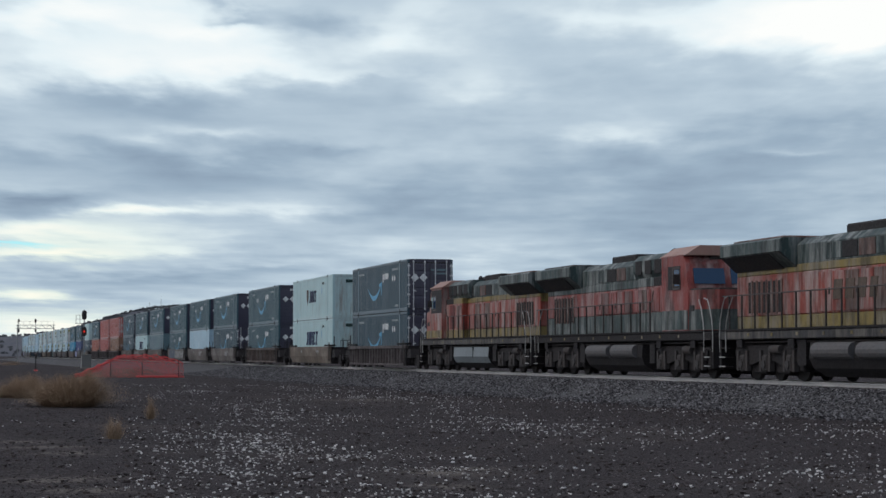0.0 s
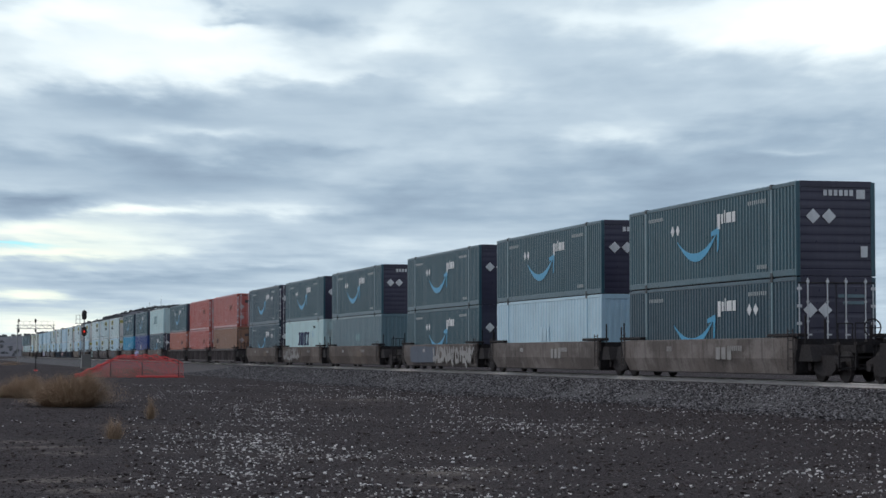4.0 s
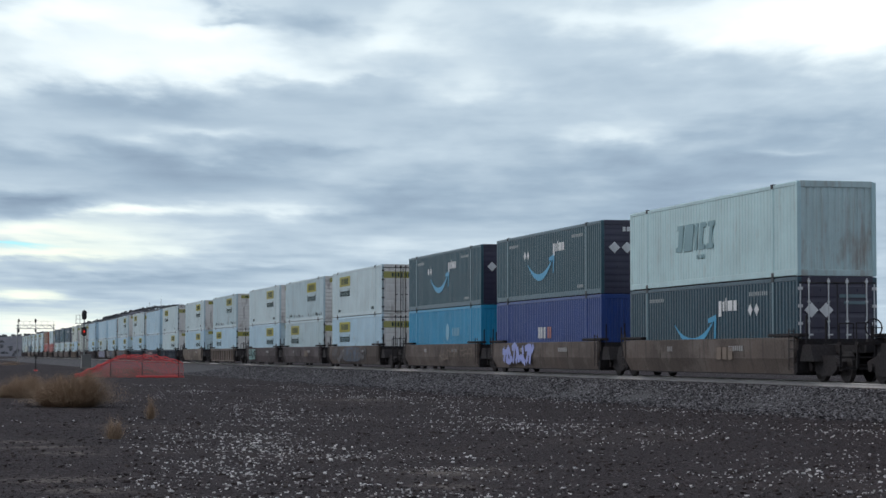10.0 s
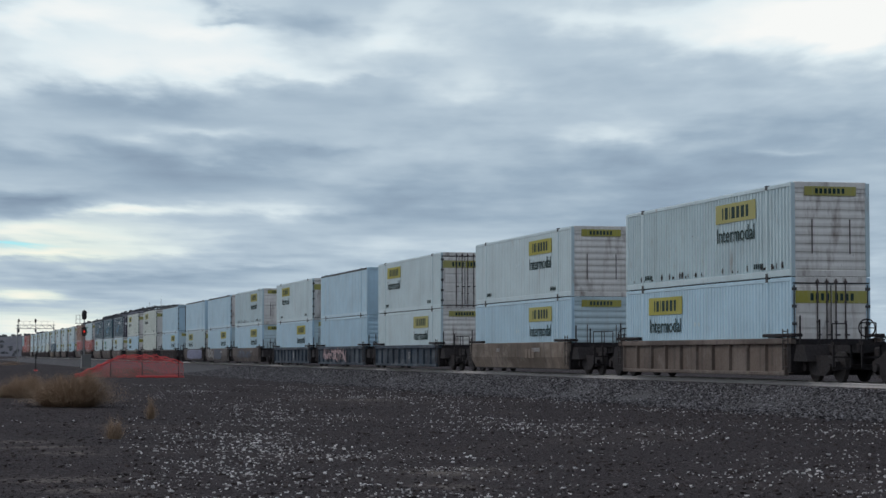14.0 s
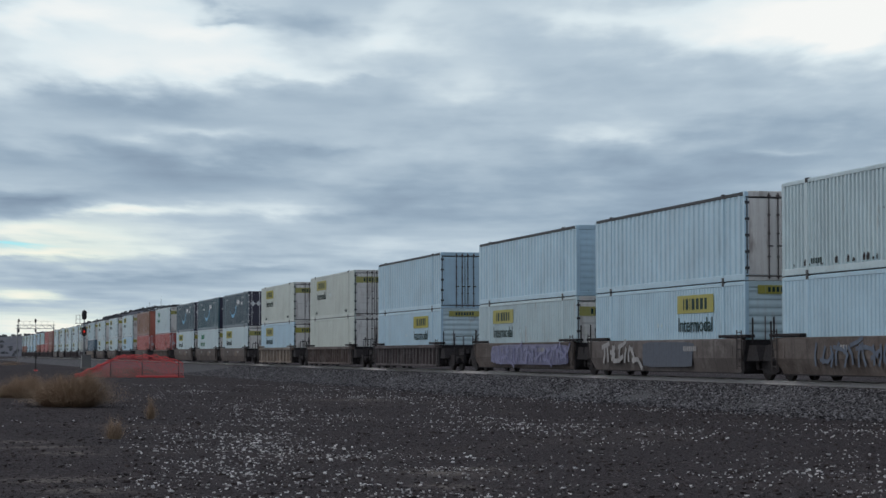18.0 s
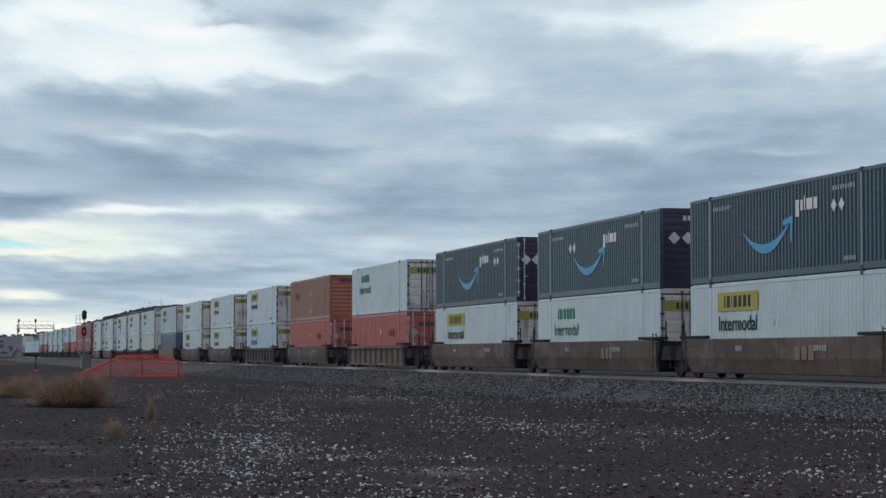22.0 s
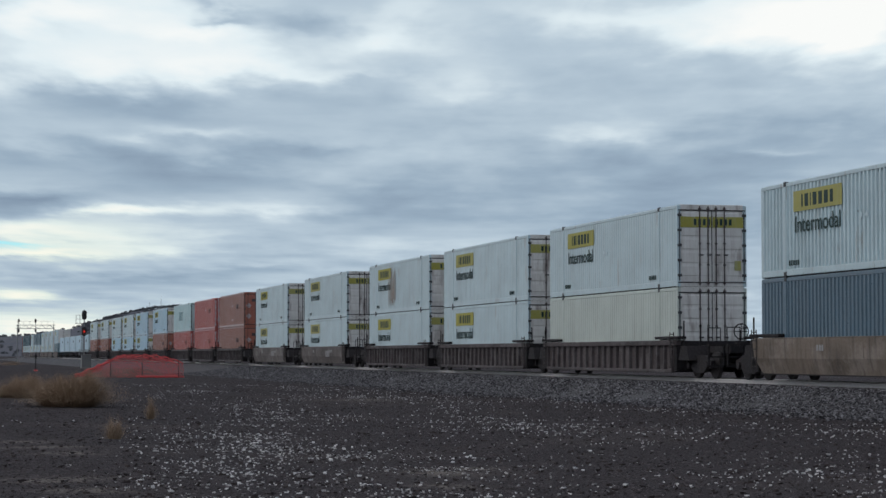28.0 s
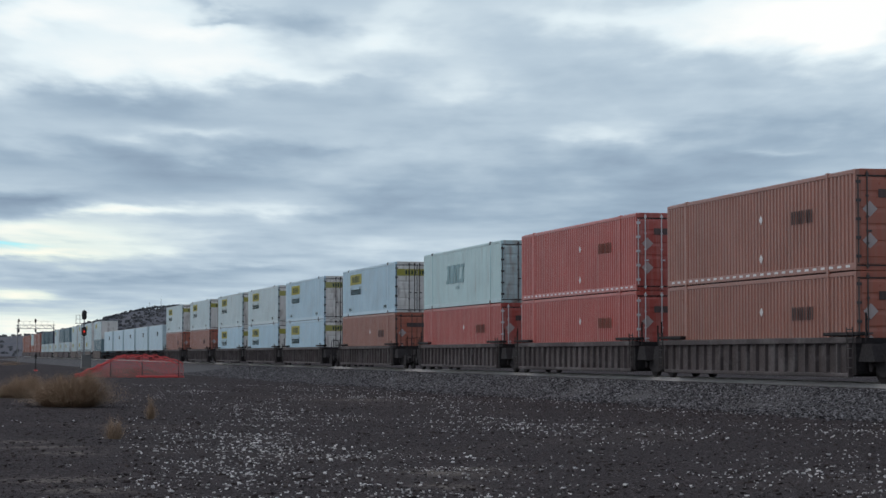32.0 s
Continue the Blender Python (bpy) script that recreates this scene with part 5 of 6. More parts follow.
def hill():
    rng = random.Random(8)
    v, f, cols = [], [], 150
    rows = ((1500, 0.0), (1640, 0.35), (1760, 0.72), (1860, 0.93), (1900, 1.0), (2100, 0.8))
    for j, (d, k) in enumerate(rows):
        for i in range(cols):
            px = -500 + 2600 * i / (cols - 1)
            x, y = at_view(px, d)
            z = -1.2 + hill_height(px, k) * 1900 / 3814 * (1 + 0.05 * noise.noise((px * 0.02, d * 0.01, 2)))
            v.append((x, y, z))
    for j in range(len(rows) - 1):
        for i in range(cols - 1):
            a = j * cols + i
            f.append((a, a + 1, a + cols + 1, a + cols))
    ob = new("backdrop_hill", Build().add(v, f).mesh("hill", M["hill"]))
    tagged(ob, "low scrub-covered hill behind the railway, distance haze in its colour", "hill", kind="structure")
    # junipers on the slope: many leafy clumps each
    pts, sz = [], []
    for i in range(3200):
        px = rng.uniform(-120, 620)
        t = rng.random()
        if px < 150 and i % 9:
            continue
        d = 1500 + 400 * t
        k = float(np.interp(d, [q[0] for q in rows], [q[1] for q in rows]))
        if i % 6 == 0:
            d, k = 1895, 1.0
        x, y = at_view(px, d)
        z = -1.2 + hill_height(px, k) * 1900 / 3814
        r = rng.uniform(0.6, 1.7)
        for c in range(5):
            pts.append((x + rng.gauss(0, r * 0.7), y + rng.gauss(0, r * 0.7), z + rng.uniform(0.1, 1.0) * r))
            sz.append(r * rng.uniform(0.35, 0.7))
    w = stones("far_junipers", "haze-greyed juniper scrub on the distant hillside", "bush", pts, sz, 9, 0.9)
    tagged(w, category="shrubs")
    for px, top in ((264, 14), (285, 20)):
        x, y = at_view(px, 1890)
        m = tagged(new("radio_mast"), "thin dark radio mast on the hilltop", "mast", "masts on the hill")
        z0 = hill_height(px, 1.0) * 1900 / 3814 - 2.5
        m.location = (x, y, z0)
        piece("pole", Build().tube((0, 0, 0), (0, 0, top * 0.5), 0.22, 6, 0.12), "post", m)
        piece("antenna", Build().box(-0.6, 0.6, -0.1, 0.1, top * 0.34, top * 0.36), "post", m)


hill()


def sky_backdrop():
    v = [(-1250, -330, 0), (1250, -330, 0), (1250, 620, 0), (-1250, 620, 0)]
    ob = new("sky_backdrop", Build().add(v, [(0, 1, 2, 3)]).mesh("sky", M["sky"], False))
    k = 4200 / 3814
    ob.scale = (k, k, k)
    return tagged(ob, "grey-blue layered stratocumulus clouds with bright breaks", "sky", kind="structure")


SKY = sky_backdrop()


def sky_at(shift):
    """The backdrop faces the camera, 4.2 km off; shift: metres of drift."""
    m = CAM_POSE @ pose(shift, 0, -4200)
    return m


# ---- track-side things ----
def signal_head(mast, x, y, z, lit, k=1.0):
    """An oval target with a hood and a lens; it faces the train."""
    outline = [(k * 0.29 * math.cos(t), k * 0.27 * math.copysign(1, math.sin(t) + 1e-9) + k * 0.29 * math.sin(t)) for t in (2 * math.pi * i / 20 for i in range(20))]
    head = piece("signal_head", Build().prism(outline, -0.02, 0.02, "x"), "post", mast, "black oval target plate", (x, y, z))
    piece("housing", Build().box(-0.30, 0.0, -0.16, 0.16, -0.26, 0.26, 0.04), "post", head)
    piece("hood", Build().prism([(0.17 * math.cos(t), 0.17 * math.sin(t)) for t in (math.pi * i / 8 for i in range(9))] + [(-0.15, 0), (0, 0.15), (0.15, 0)], 0.02, 0.30, "x"), "post", head)
    piece("lens", Build().tube((0.02, 0, 0), (0.05, 0, 0), 0.13, 12), "red_lens" if lit else "gasket", head, "glowing red lens" if lit else "")
    return head


def signal_mast():
    x, y = at_view(149, 255)
    m = tagged(new("railway_signal"), "tall two-headed railway signal on a slim mast, lower head red", "signal")
    m.location = (x, y, -0.85)
    piece("mast", Build().tube((0, 0, 0), (0, 0, 6.9), 0.09, 10, 0.07), "galv", m)
    signal_head(m, 0.15, 0, 6.3, False)
    signal_head(m, 0.15, 0, 4.35, True)
    b = Build()
    for yy in (-0.95, -0.50):
        b.tube((0, yy, 5.35), (0, yy, 6.3), 0.03, 6)
    b.box(-0.3, 0.3, -1.05, 0.0, 5.28, 5.34)
    for z in (5.8, 6.28):
        b.tube((0, -0.95, z), (0, -0.1, z), 0.025, 6)
    piece("service_platform", b, "galv", m)
    b = Build()
    for yy in (-0.32, -0.12):
        b.tube((-0.05, yy, 0.2), (-0.05, yy, 5.3), 0.025, 6)
    for i in range(14):
        b.tube((-0.05, -0.32, 0.5 + i * 0.35), (-0.05, -0.12, 0.5 + i * 0.35), 0.018, 5)
    piece("ladder", b, "galv", m)
    piece("lower_bracket", Build().box(-0.1, 0.1, -0.6, 0.8, 2.1, 2.2).box(-0.1, 0.1, -0.6, -0.5, 1.5, 2.1), "galv", m)
    piece("footing", Build().box(-0.35, 0.35, -0.35, 0.35, -0.2, 0.12, 0.03), "tie", m)
    c = tagged(new("equipment_cabinet"), "dull grey metal signal equipment cabinet on a footing", "cabinet")
    cx, cy = at_view(153, 252)
    c.location = (cx, cy, -0.85)
    piece("cabinet_body", Build().box(-0.6, 0.6, -0.55, 0.55, 0.15, 1.55, 0.02), "cabinet", c)
    piece("cabinet_roof", Build().box(-0.68, 0.68, -0.62, 0.62, 1.55, 1.63, 0.02), "cabinet", c)
    piece("cabinet_door", Build().box(0.60, 0.63, -0.45, 0.45, 0.25, 1.45), "cabinet", c)
    piece("door_handle", Build().box(0.63, 0.67, 0.28, 0.32, 0.75, 0.95), "post", c)
    piece("footing", Build().box(-0.65, 0.65, -0.6, 0.6, -0.2, 0.15), "tie", c)


signal_mast()


def signal_bridge():
    """A truss across the track with two signal heads on top."""
    d = 560
    x0, y0 = at_view(31, d)
    x1, y1 = at_view(96, d)
    b = tagged(new("signal_bridge"), "galvanised truss signal bridge across the track", "signal bridge")
    b.location = (x0, y0, -0.85)
    W = y1 - y0
    top = 9.2
    for yy in (0, W):
        leg = Build()
        for dx in (-0.5, 0.5):
            leg.tube((dx, yy, 0), (dx, yy, top), 0.10, 6)
        for i in range(8):
            s = 1 if i % 2 else -1
            leg.tube((-0.5 * s, yy, i * top / 8), (0.5 * s, yy, (i + 1) * top / 8), 0.05, 5)
        piece("leg", leg, "galv", b)
    t = Build()
    for dx in (-0.5, 0.5):
        for z in (top - 0.9, top):
            t.tube((dx, -0.3, z), (dx, W + 0.3, z), 0.07, 6)
        n = 9
        for i in range(n):
            z0, z1 = (top - 0.9, top) if i % 2 else (top, top - 0.9)
            t.tube((dx, W * i / n, z0), (dx, W * (i + 1) / n, z1), 0.045, 5)
    piece("truss", t, "galv", b)
    r = Build()
    for i in range(7):
        r.tube((0.5, W * i / 6, top), (0.5, W * i / 6, top + 1.0), 0.03, 5)
    r.tube((0.5, 0, top + 1.0), (0.5, W, top + 1.0), 0.03, 5)
    piece("walkway_rail", r, "galv", b)
    for yy in (0.3, 4.6):
        piece("head_post", Build().tube((0.6, yy, top - 2.2), (0.6, yy, top + 1.3), 0.07, 6), "galv", b)
        signal_head(b, 0.75, yy, top + 1.1, False, 0.85)
        signal_head(b, 0.75, yy, top - 1.4, False, 0.85)


signal_bridge()


# ---- orange netting round a dig ----
def netting():
    d = 140.0
    fx, fy = at_view(225, d)
    fence = tagged(new("safety_fence"), "sagging orange plastic safety netting on thin posts", "fence")
    fence.location = (fx, fy, -0.66)
    a = AIM - radians(90)
    fence.rotation_euler = (0, 0, a)

    def top_at(s):
        """Height of the net's upper edge at s metres along it: pulled up at the posts, lying down at one end."""
        t = (s + 3.4) / 6.8
        rise = min(1.0, t / 0.42) ** 0.9
        fall = min(1.0, (1 - t) / 0.28) ** 0.6
        return 0.10 + 1.36 * min(rise, 0.58 + 0.42 * fall) + 0.03 * math.sin(9 * s)

    for depth, lift, seed, hide in ((0.0, 0.0, 1, 0.0), (2.6, 0.08, 2, 0.0)):
        b = Build()
        n = 110
        nz = 22

        def spot(i, j):
            s = -3.4 + 6.8 * i / n
            h = top_at(s)
            k = j / nz
            bulge = 0.12 * math.sin(3 * s + seed) + 0.10 * math.sin(7 * s + 4 * k)
            return Vector((s, depth + bulge + (1 - k) * 0.25 - (0.5 if depth else 0) * k, lift - 0.1 + h * k + 0.02 * math.sin(11 * s + j)))
        for j in range(nz + 1):
            for i in range(n):
                p, q = spot(i, j), spot(i + 1, j)
                e = Vector((0, 0, 0.0042 if 1 < j < nz - 1 else 0.020))
                b.add([p - e, q - e, q + e, p + e], [(0, 1, 2, 3)])
        for i in range(0, n + 1):
            for j in range(nz):
                p, q = spot(i, j), spot(i, j + 1)
                e = Vector((0.0034, 0, 0))
                b.add([p - e, p + e, q + e, q - e], [(0, 1, 2, 3)])
        part("net_panel", b.mesh("net_panel", M["netting"], False), fence)
    roll = Build()
    for i in range(40):
        s = 0.6 + 2.7 * i / 40
        roll.tube((s, 0.0 + 0.05 * math.sin(5 * s), 0.03), (s + 0.075, 0.05 * math.sin(5 * s + 0.3), 0.03), 0.07, 6)
    part("bunched_net", roll.mesh("bunched_net", M["netting"]), fence)
    roll = Build()
    for i in range(34):
        s = -3.35 + 2.3 * i / 34
        z0, z1 = top_at(s) * 0.82, top_at(s + 0.07) * 0.82
        roll.tube((s, 0.04 * math.sin(9 * s), z0), (s + 0.075, 0.04 * math.sin(9 * s + 0.6), z1), 0.05 + 0.03 * math.sin(7 * s), 6)
    part("bunched_net", roll.mesh("bunched_net", M["netting"]), fence)
    for s in (-1.05, 1.0, 3.35):
        piece("fence_post", Build().box(-0.02, 0.02, -0.02, 0.02, -0.3, top_at(min(s, 3.3)) + 0.12), "post", fence, "", (s, 0.03, 0))
    rng = random.Random(21)
    heap = Build()
    cols, rows = 26, 12
    v = []
    for j in range(rows):
        for i in range(cols):
            hx, hy = -3.0 + 5.6 * i / (cols - 1), 0.5 + 2.6 * j / (rows - 1)
            edge = math.sin(math.pi * i / (cols - 1)) ** 0.6 * math.sin(math.pi * j / (rows - 1)) ** 0.8
            v.append((hx, hy, -0.2 + 1.02 * edge * (0.85 + 0.4 * noise.noise((hx, hy, 4)))))
    heap.add(v, [(j * cols + i, j * cols + i + 1, (j + 1) * cols + i + 1, (j + 1) * cols + i) for j in range(rows - 1) for i in range(cols - 1)])
    mound = new("soil_heap", heap.mesh("soil_heap", M["dug_soil"]))
    mound.location, mound.rotation_euler = (fx, fy, -0.70), (0, 0, a)
    tagged(mound, "low brown heap of dug soil behind orange netting", "soil heap")
    px, py = at_view(64, 215)
    p = tagged(new("marker_post"), "thin dark marker post with red tape at its foot", "post")
    p.location = (px, py, ground_z(px, py))
    piece("stake", Build().box(-0.05, 0.05, -0.05, 0.05, -0.2, 1.75, 0.01), "post", p)
    piece("reflector_plate", Build().box(0.05, 0.08, -0.10, 0.10, 1.25, 1.75, 0.01), "post", p)
    piece("red_tape", Build().box(-0.2, 0.2, -0.2, 0.2, -0.05, 0.16, 0.05), "netting", p)


netting()


# ---- dry plants ----
def tuft(name, label, px, dist, width, height, count, seed, lean=0.0):
    """A tangle of thin dry stems and twigs, thick at the heart and ragged at the rim."""
    rng = random.Random(seed)
    x0, y0 = at_view(px, dist)
    lobes = [(rng.random() * 6.28, rng.uniform(0.15, 0.5), rng.uniform(0.6, 1.0)) for k in range(5)]
    b = Build()
    for i in range(count):
        la, lr, lh = lobes[i % 5]
        c = Vector((math.cos(la), math.sin(la), 0)) * lr * width * 0.5
        a = rng.random() * 2 * math.pi
        r = width * 0.30 * abs(rng.gauss(0, 0.75))
        foot = c * 0.6 + Vector((0.3 * r * math.cos(a), 0.3 * r * math.sin(a), -0.03))
        h = height * lh * rng.uniform(0.2, 1.05) * math.exp(-0.55 * (r / (0.3 * width)) ** 2 * 0.5)
        tip = c + Vector((r * math.cos(a) + lean * h, r * math.sin(a), max(0.03, h)))
        mid = (foot + tip) / 2 + Vector((rng.gauss(0, 0.05), rng.gauss(0, 0.05), 0.12 * height * rng.random()))
        w = rng.uniform(0.002, 0.0045)
        e = Vector((math.sin(a), -math.cos(a), 0)) * w
        b.add([foot - e, foot + e, mid + e, mid - e, tip], [(0, 1, 2, 3), (3, 2, 4)])
        for k in range(3):
            q = mid.lerp(tip, rng.uniform(0, 0.9))
            t2 = q + Vector((rng.gauss(0, 0.09), rng.gauss(0, 0.09), rng.uniform(-0.03, 0.13))) * min(1.4, height + 0.4)
            b.add([q - e * 0.6, q + e * 0.6, t2], [(0, 1, 2)])
    ob = new(name, b.mesh(name, M["straw"], False))
    ob.location = (x0, y0, ground_z(x0, y0))
    return tagged(ob, label, "plant", "dry plants")


tuft("dry_bush", "round tan dry tumbleweed bush on dark soil", 122, 68, 3.7, 1.40, 9000, 1)
tuft("dry_bush", "low tan dry brush clump on dark soil", 46, 84, 3.4, 1.15, 5000, 2)
tuft("dry_bush", "low tan dry brush clump on dark soil", 5, 84, 2.0, 0.7, 1200, 12)
tuft("dry_weed", "small upright dry yellowish weed on dark soil", 202, 43, 0.55, 0.62, 300, 3)
tuft("dry_weed", "small upright dry brown weed on dark soil", 266, 57, 0.50, 0.75, 220, 4)
tuft("dry_bush", "far strip of pale dry grass", 25, 330, 9, 0.8, 900, 5)
tuft("dry_bush", "far strip of pale dry grass", -20, 300, 9, 0.9, 900, 6)


def juniper(px, dist, h, seed):
    rng = random.Random(seed)
    x, y = at_view(px, dist)
    t = tagged(new("juniper_tree"), "dark green juniper beyond the track", "tree", "junipers beyond the track")
    t.location = (x, y, -0.85)
    trunk = Build().tube((0, 0, -0.1), (0.1, 0, h * 0.35), h * 0.05, 8, h * 0.03)
    for k in range(6):
        a = k * 1.05
        trunk.tube((0.1, 0, h * 0.25), (math.cos(a) * h * 0.25, math.sin(a) * h * 0.25, h * (0.5 + 0.05 * k)), h * 0.02, 6, h * 0.008)
    piece("trunk", trunk, "well_rust", t)
    b = Build()
    for i in range(1500):
        a, k = rng.random() * 2 * math.pi, rng.random()
        r = h * 0.36 * math.sin(math.pi * (0.12 + 0.86 * k)) ** 0.7 * rng.random() ** 0.4 * (1 + 0.3 * math.sin(3 * a + 5 * k))
        c = Vector((r * math.cos(a), r * math.sin(a), h * (0.12 + 0.88 * k)))
        s = h * rng.uniform(0.02, 0.05)
        d = Vector((rng.gauss(0, 1), rng.gauss(0, 1), rng.gauss(0, 1))).normalized()
        e = d.orthogonal().normalized()
        b.add([c - d * s, c + e * s * 0.6, c + d * s, c - e * s * 0.6], [(0, 1, 2, 3)])
    part("crown", b.mesh("crown", M["bush"], False), t)


for px, dist, h, seed in ((1556, 150, 3.0, 1), (1600, 165, 3.6, 2), (1510, 190, 2.6, 3)):
    juniper(px, dist, h, seed)


# ---- locomotives ----
def locomotive(scheme):
    """Faces +x; rails at z = 0. scheme 0: orange with yellow stripes; 1: older, dark green above and below a red band."""
    label = "dirty orange and dark green diesel locomotive with yellow stripes" if scheme == 0 else "older red and dark green diesel locomotive with a grey stripe"
    L = tagged(new("locomotive"), label, "locomotive", "locomotives of the train")
    low, band, top = (("loco_yellow", "loco_orange", "loco_green") if scheme == 0 else ("loco_green", "loco_red", "loco_green"))
    piece("underframe", Build().box(-10.9, 10.9, -1.48, 1.48, 1.30, 1.58, 0.03).box(-10.6, 10.6, -0.5, 0.5, 0.95, 1.3), "loco_grey" if scheme == 0 else "running", L)
    piece("walkway", Build().box(-10.7, 10.3, -1.52, 1.52, 1.585, 1.64), "running", L)
    # added dark blocks close the see-through underside and stand in for its shade
    piece("equipment_rack", Build().box(-10.4, 10.4, -0.85, 0.85, 0.32, 1.3).box(-4.6, -3.95, -1.35, 1.35, 0.5, 1.28).box(4.15, 4.7, -1.35, 1.35, 0.5, 1.28), "running", L)
    # long hood in bands
    def slab(x0, x1, w, z0, z1):
        return Build().box(x0, x1, -w, w, z0, z1, 0.03)
    edge = 2.05 if scheme == 0 else 2.35
    piece("hood_lower", slab(-10.68, 5.9, 0.93, 1.64, edge), low, L)
    waist = 3.35 if scheme == 0 else 3.30
    piece("hood_middle", slab(-10.68, 5.9, 0.94, edge, waist), band, L)
    piece("hood_stripe", slab(-10.68, 5.9, 0.935, waist, 3.60), "loco_yellow" if scheme == 0 else "loco_green", L)
    piece("hood_top", Build().prism([(-0.92, 3.60), (0.92, 3.60), (0.92, 4.18), (0.66, 4.40), (-0.66, 4.40), (-0.92, 4.18)], -10.0, 5.9, "x"), top, L)
    for i in range(9):
        x = -3.9 + i * 0.98
        for s in (-1, 1):
            piece("hood_door", Build().box(x + 0.03, x + 0.94, -0.015, 0.015, edge + 0.06, waist - 0.07, 0.008), band if (i * 2 + scheme) % 5 < 3 else ("loco_worn" if scheme == 0 else "loco_dull"), L, "", (0, s * 0.95, 0))
            if i % 2 == 0:
                piece("door_latch", Build().box(x + 0.80, x + 0.86, -0.02, 0.02, 2.6, 2.8), "rod", L, "", (0, s * 0.975, 0))
    for i in range(7):
        x = -3.4 + i * 1.2
        for s in (-1, 1):
            piece("upper_panel", Build().box(x, x + 1.1, -0.015, 0.015, 3.66, 4.14, 0.008), ("loco_green", "grille", "loco_worn")[i % 3], L, "", (0, s * 0.93, 0))
    # equipment cabin behind the cab, nearly as wide
    for s in (-1, 1):
        lo, hi = min(s * 0.95, s * 1.24), max(s * 0.95, s * 1.24)
        piece("cabin_sill", Build().box(2.5, 5.9, lo, hi, 1.64, edge, 0.02), low, L)
        cabin = piece("cabin_side", Build().box(2.5, 5.9, lo, hi, edge, waist, 0.02), band, L)
        piece("cabin_stripe", Build().box(2.5, 4.3, lo, hi, waist, 3.62, 0.02), "loco_yellow" if scheme == 0 else "loco_green", L)
        piece("cabin_louvre", Build().box(4.3, 5.9, lo, hi, waist, 3.62, 0.02), "grille", L)
        piece("cabin_door", Build().box(4.1, 5.0, -0.012, 0.012, edge + 0.05, waist - 0.06, 0.006), "loco_deep_red" if scheme == 0 else "loco_red", cabin, "dark red cabin door", (0, s * 1.248, 0))
        for k in range(3):
            piece("cabin_panel", Build().box(2.6 + 0.48 * k, 3.02 + 0.48 * k, -0.012, 0.012, edge + 0.1, waist - 0.1, 0.006), "loco_worn" if k % 2 else band, cabin, "", (0, s * 1.247, 0))
    # radiator with overhanging wings
    piece("radiator_wing", Build().prism([(-0.94, 3.52), (0.94, 3.52), (1.50, 4.00), (1.50, 4.36), (1.38, 4.42), (-1.38, 4.42), (-1.50, 4.36), (-1.50, 4.00)], -10.75, -5.6, "x"), top, L)
    piece("radiator_screen", Build().prism([(-0.98, 3.50), (0.98, 3.50), (1.46, 3.96), (-1.46, 3.96)], -10.7, -6.6, "x"), "grille", L, "dark radiator intake screen")
    piece("radiator_fan_deck", Build().box(-10.3, -6.0, -1.2, 1.2, 4.42, 4.50, 0.03), "loco_worn" if scheme == 0 else "loco_grey", L)
    for i in range(7):
        x = -9.6 + i * 0.42
        for s in (-1, 1):
            piece("grille_slot", Build().box(x, x + 0.2, -0.012, 0.012, 2.15, 3.15), "grille", L, "", (0, s * 0.95, 0))
            piece("grille_frame", Build().box(x + 0.22, x + 0.33, -0.02, 0.02, 2.1, 3.2, 0.01), "loco_worn", L, "", (0, s * 0.95, 0))
    # roof boxes
    piece("exhaust_box", Build().box(-2.6, 0.4, -0.62, 0.62, 4.36, 4.66, 0.05), "grille", L)
    piece("brake_grid_box", Build().prism([(-1.0, 3.62), (1.0, 3.62), (1.12, 3.9), (1.12, 4.3), (0.9, 4.5), (-0.9, 4.5), (-1.12, 4.3), (-1.12, 3.9)], 1.6, 5.85, "x"), top, L)
    for x in (1.9, 3.0, 4.1, 5.05):
        for s in (-1, 1):
            piece("louvre", Build().box(x, x + 0.7, -0.012, 0.012, 3.78, 4.28), "grille", L, "", (0, s * 1.125, 0))
    piece("horn", Build().box(-0.3, 0.3, -0.06, 0.06, 4.5, 4.56).tube((0, -0.2, 4.6), (0.5, -0.2, 4.62), 0.04, 8, 0.11).tube((0, 0.2, 4.6), (-0.4, 0.2, 4.62), 0.04, 8, 0.11), "post", L, "", (3.2, 0, 0))
    # cab
    cab = piece("cab", Build().prism([(5.2, 1.64), (8.0, 1.64), (8.0, 3.05), (7.75, 3.95), (7.45, 4.28), (5.2, 4.28)], -1.48, 1.48), band, L, "", (0.7, 0, 0))
    piece("cab_roof", Build().prism([(-1.5, 4.25), (-0.95, 4.60), (0.95, 4.60), (1.5, 4.25)], 5.05, 7.75, "x"), "loco_pale_roof", cab)
    for s in (-1, 1):
        piece("window_recess", Build().box(5.22 if scheme == 0 else 5.9, 7.55 if scheme == 0 else 7.2, -0.01, 0.01, 2.94 if scheme == 0 else 3.08, 4.12 if scheme == 0 else 3.9), "gasket", cab, "dark cab side around the windows", (0, s * 1.480, 0))
        piece("side_window", Build().box(6.55, 7.08, -0.01, 0.01, 3.2, 3.78, 0.005), "glass", cab, "dark side window", (0, s * 1.485, 0))
        piece("window_frame", Build().box(6.42, 7.18, -0.012, 0.012, 3.79, 3.86).box(6.42, 7.18, -0.012, 0.012, 3.07, 3.14).box(6.40, 6.50, -0.012, 0.012, 3.14, 3.79), "rod", cab, "", (0, s * 1.49, 0))
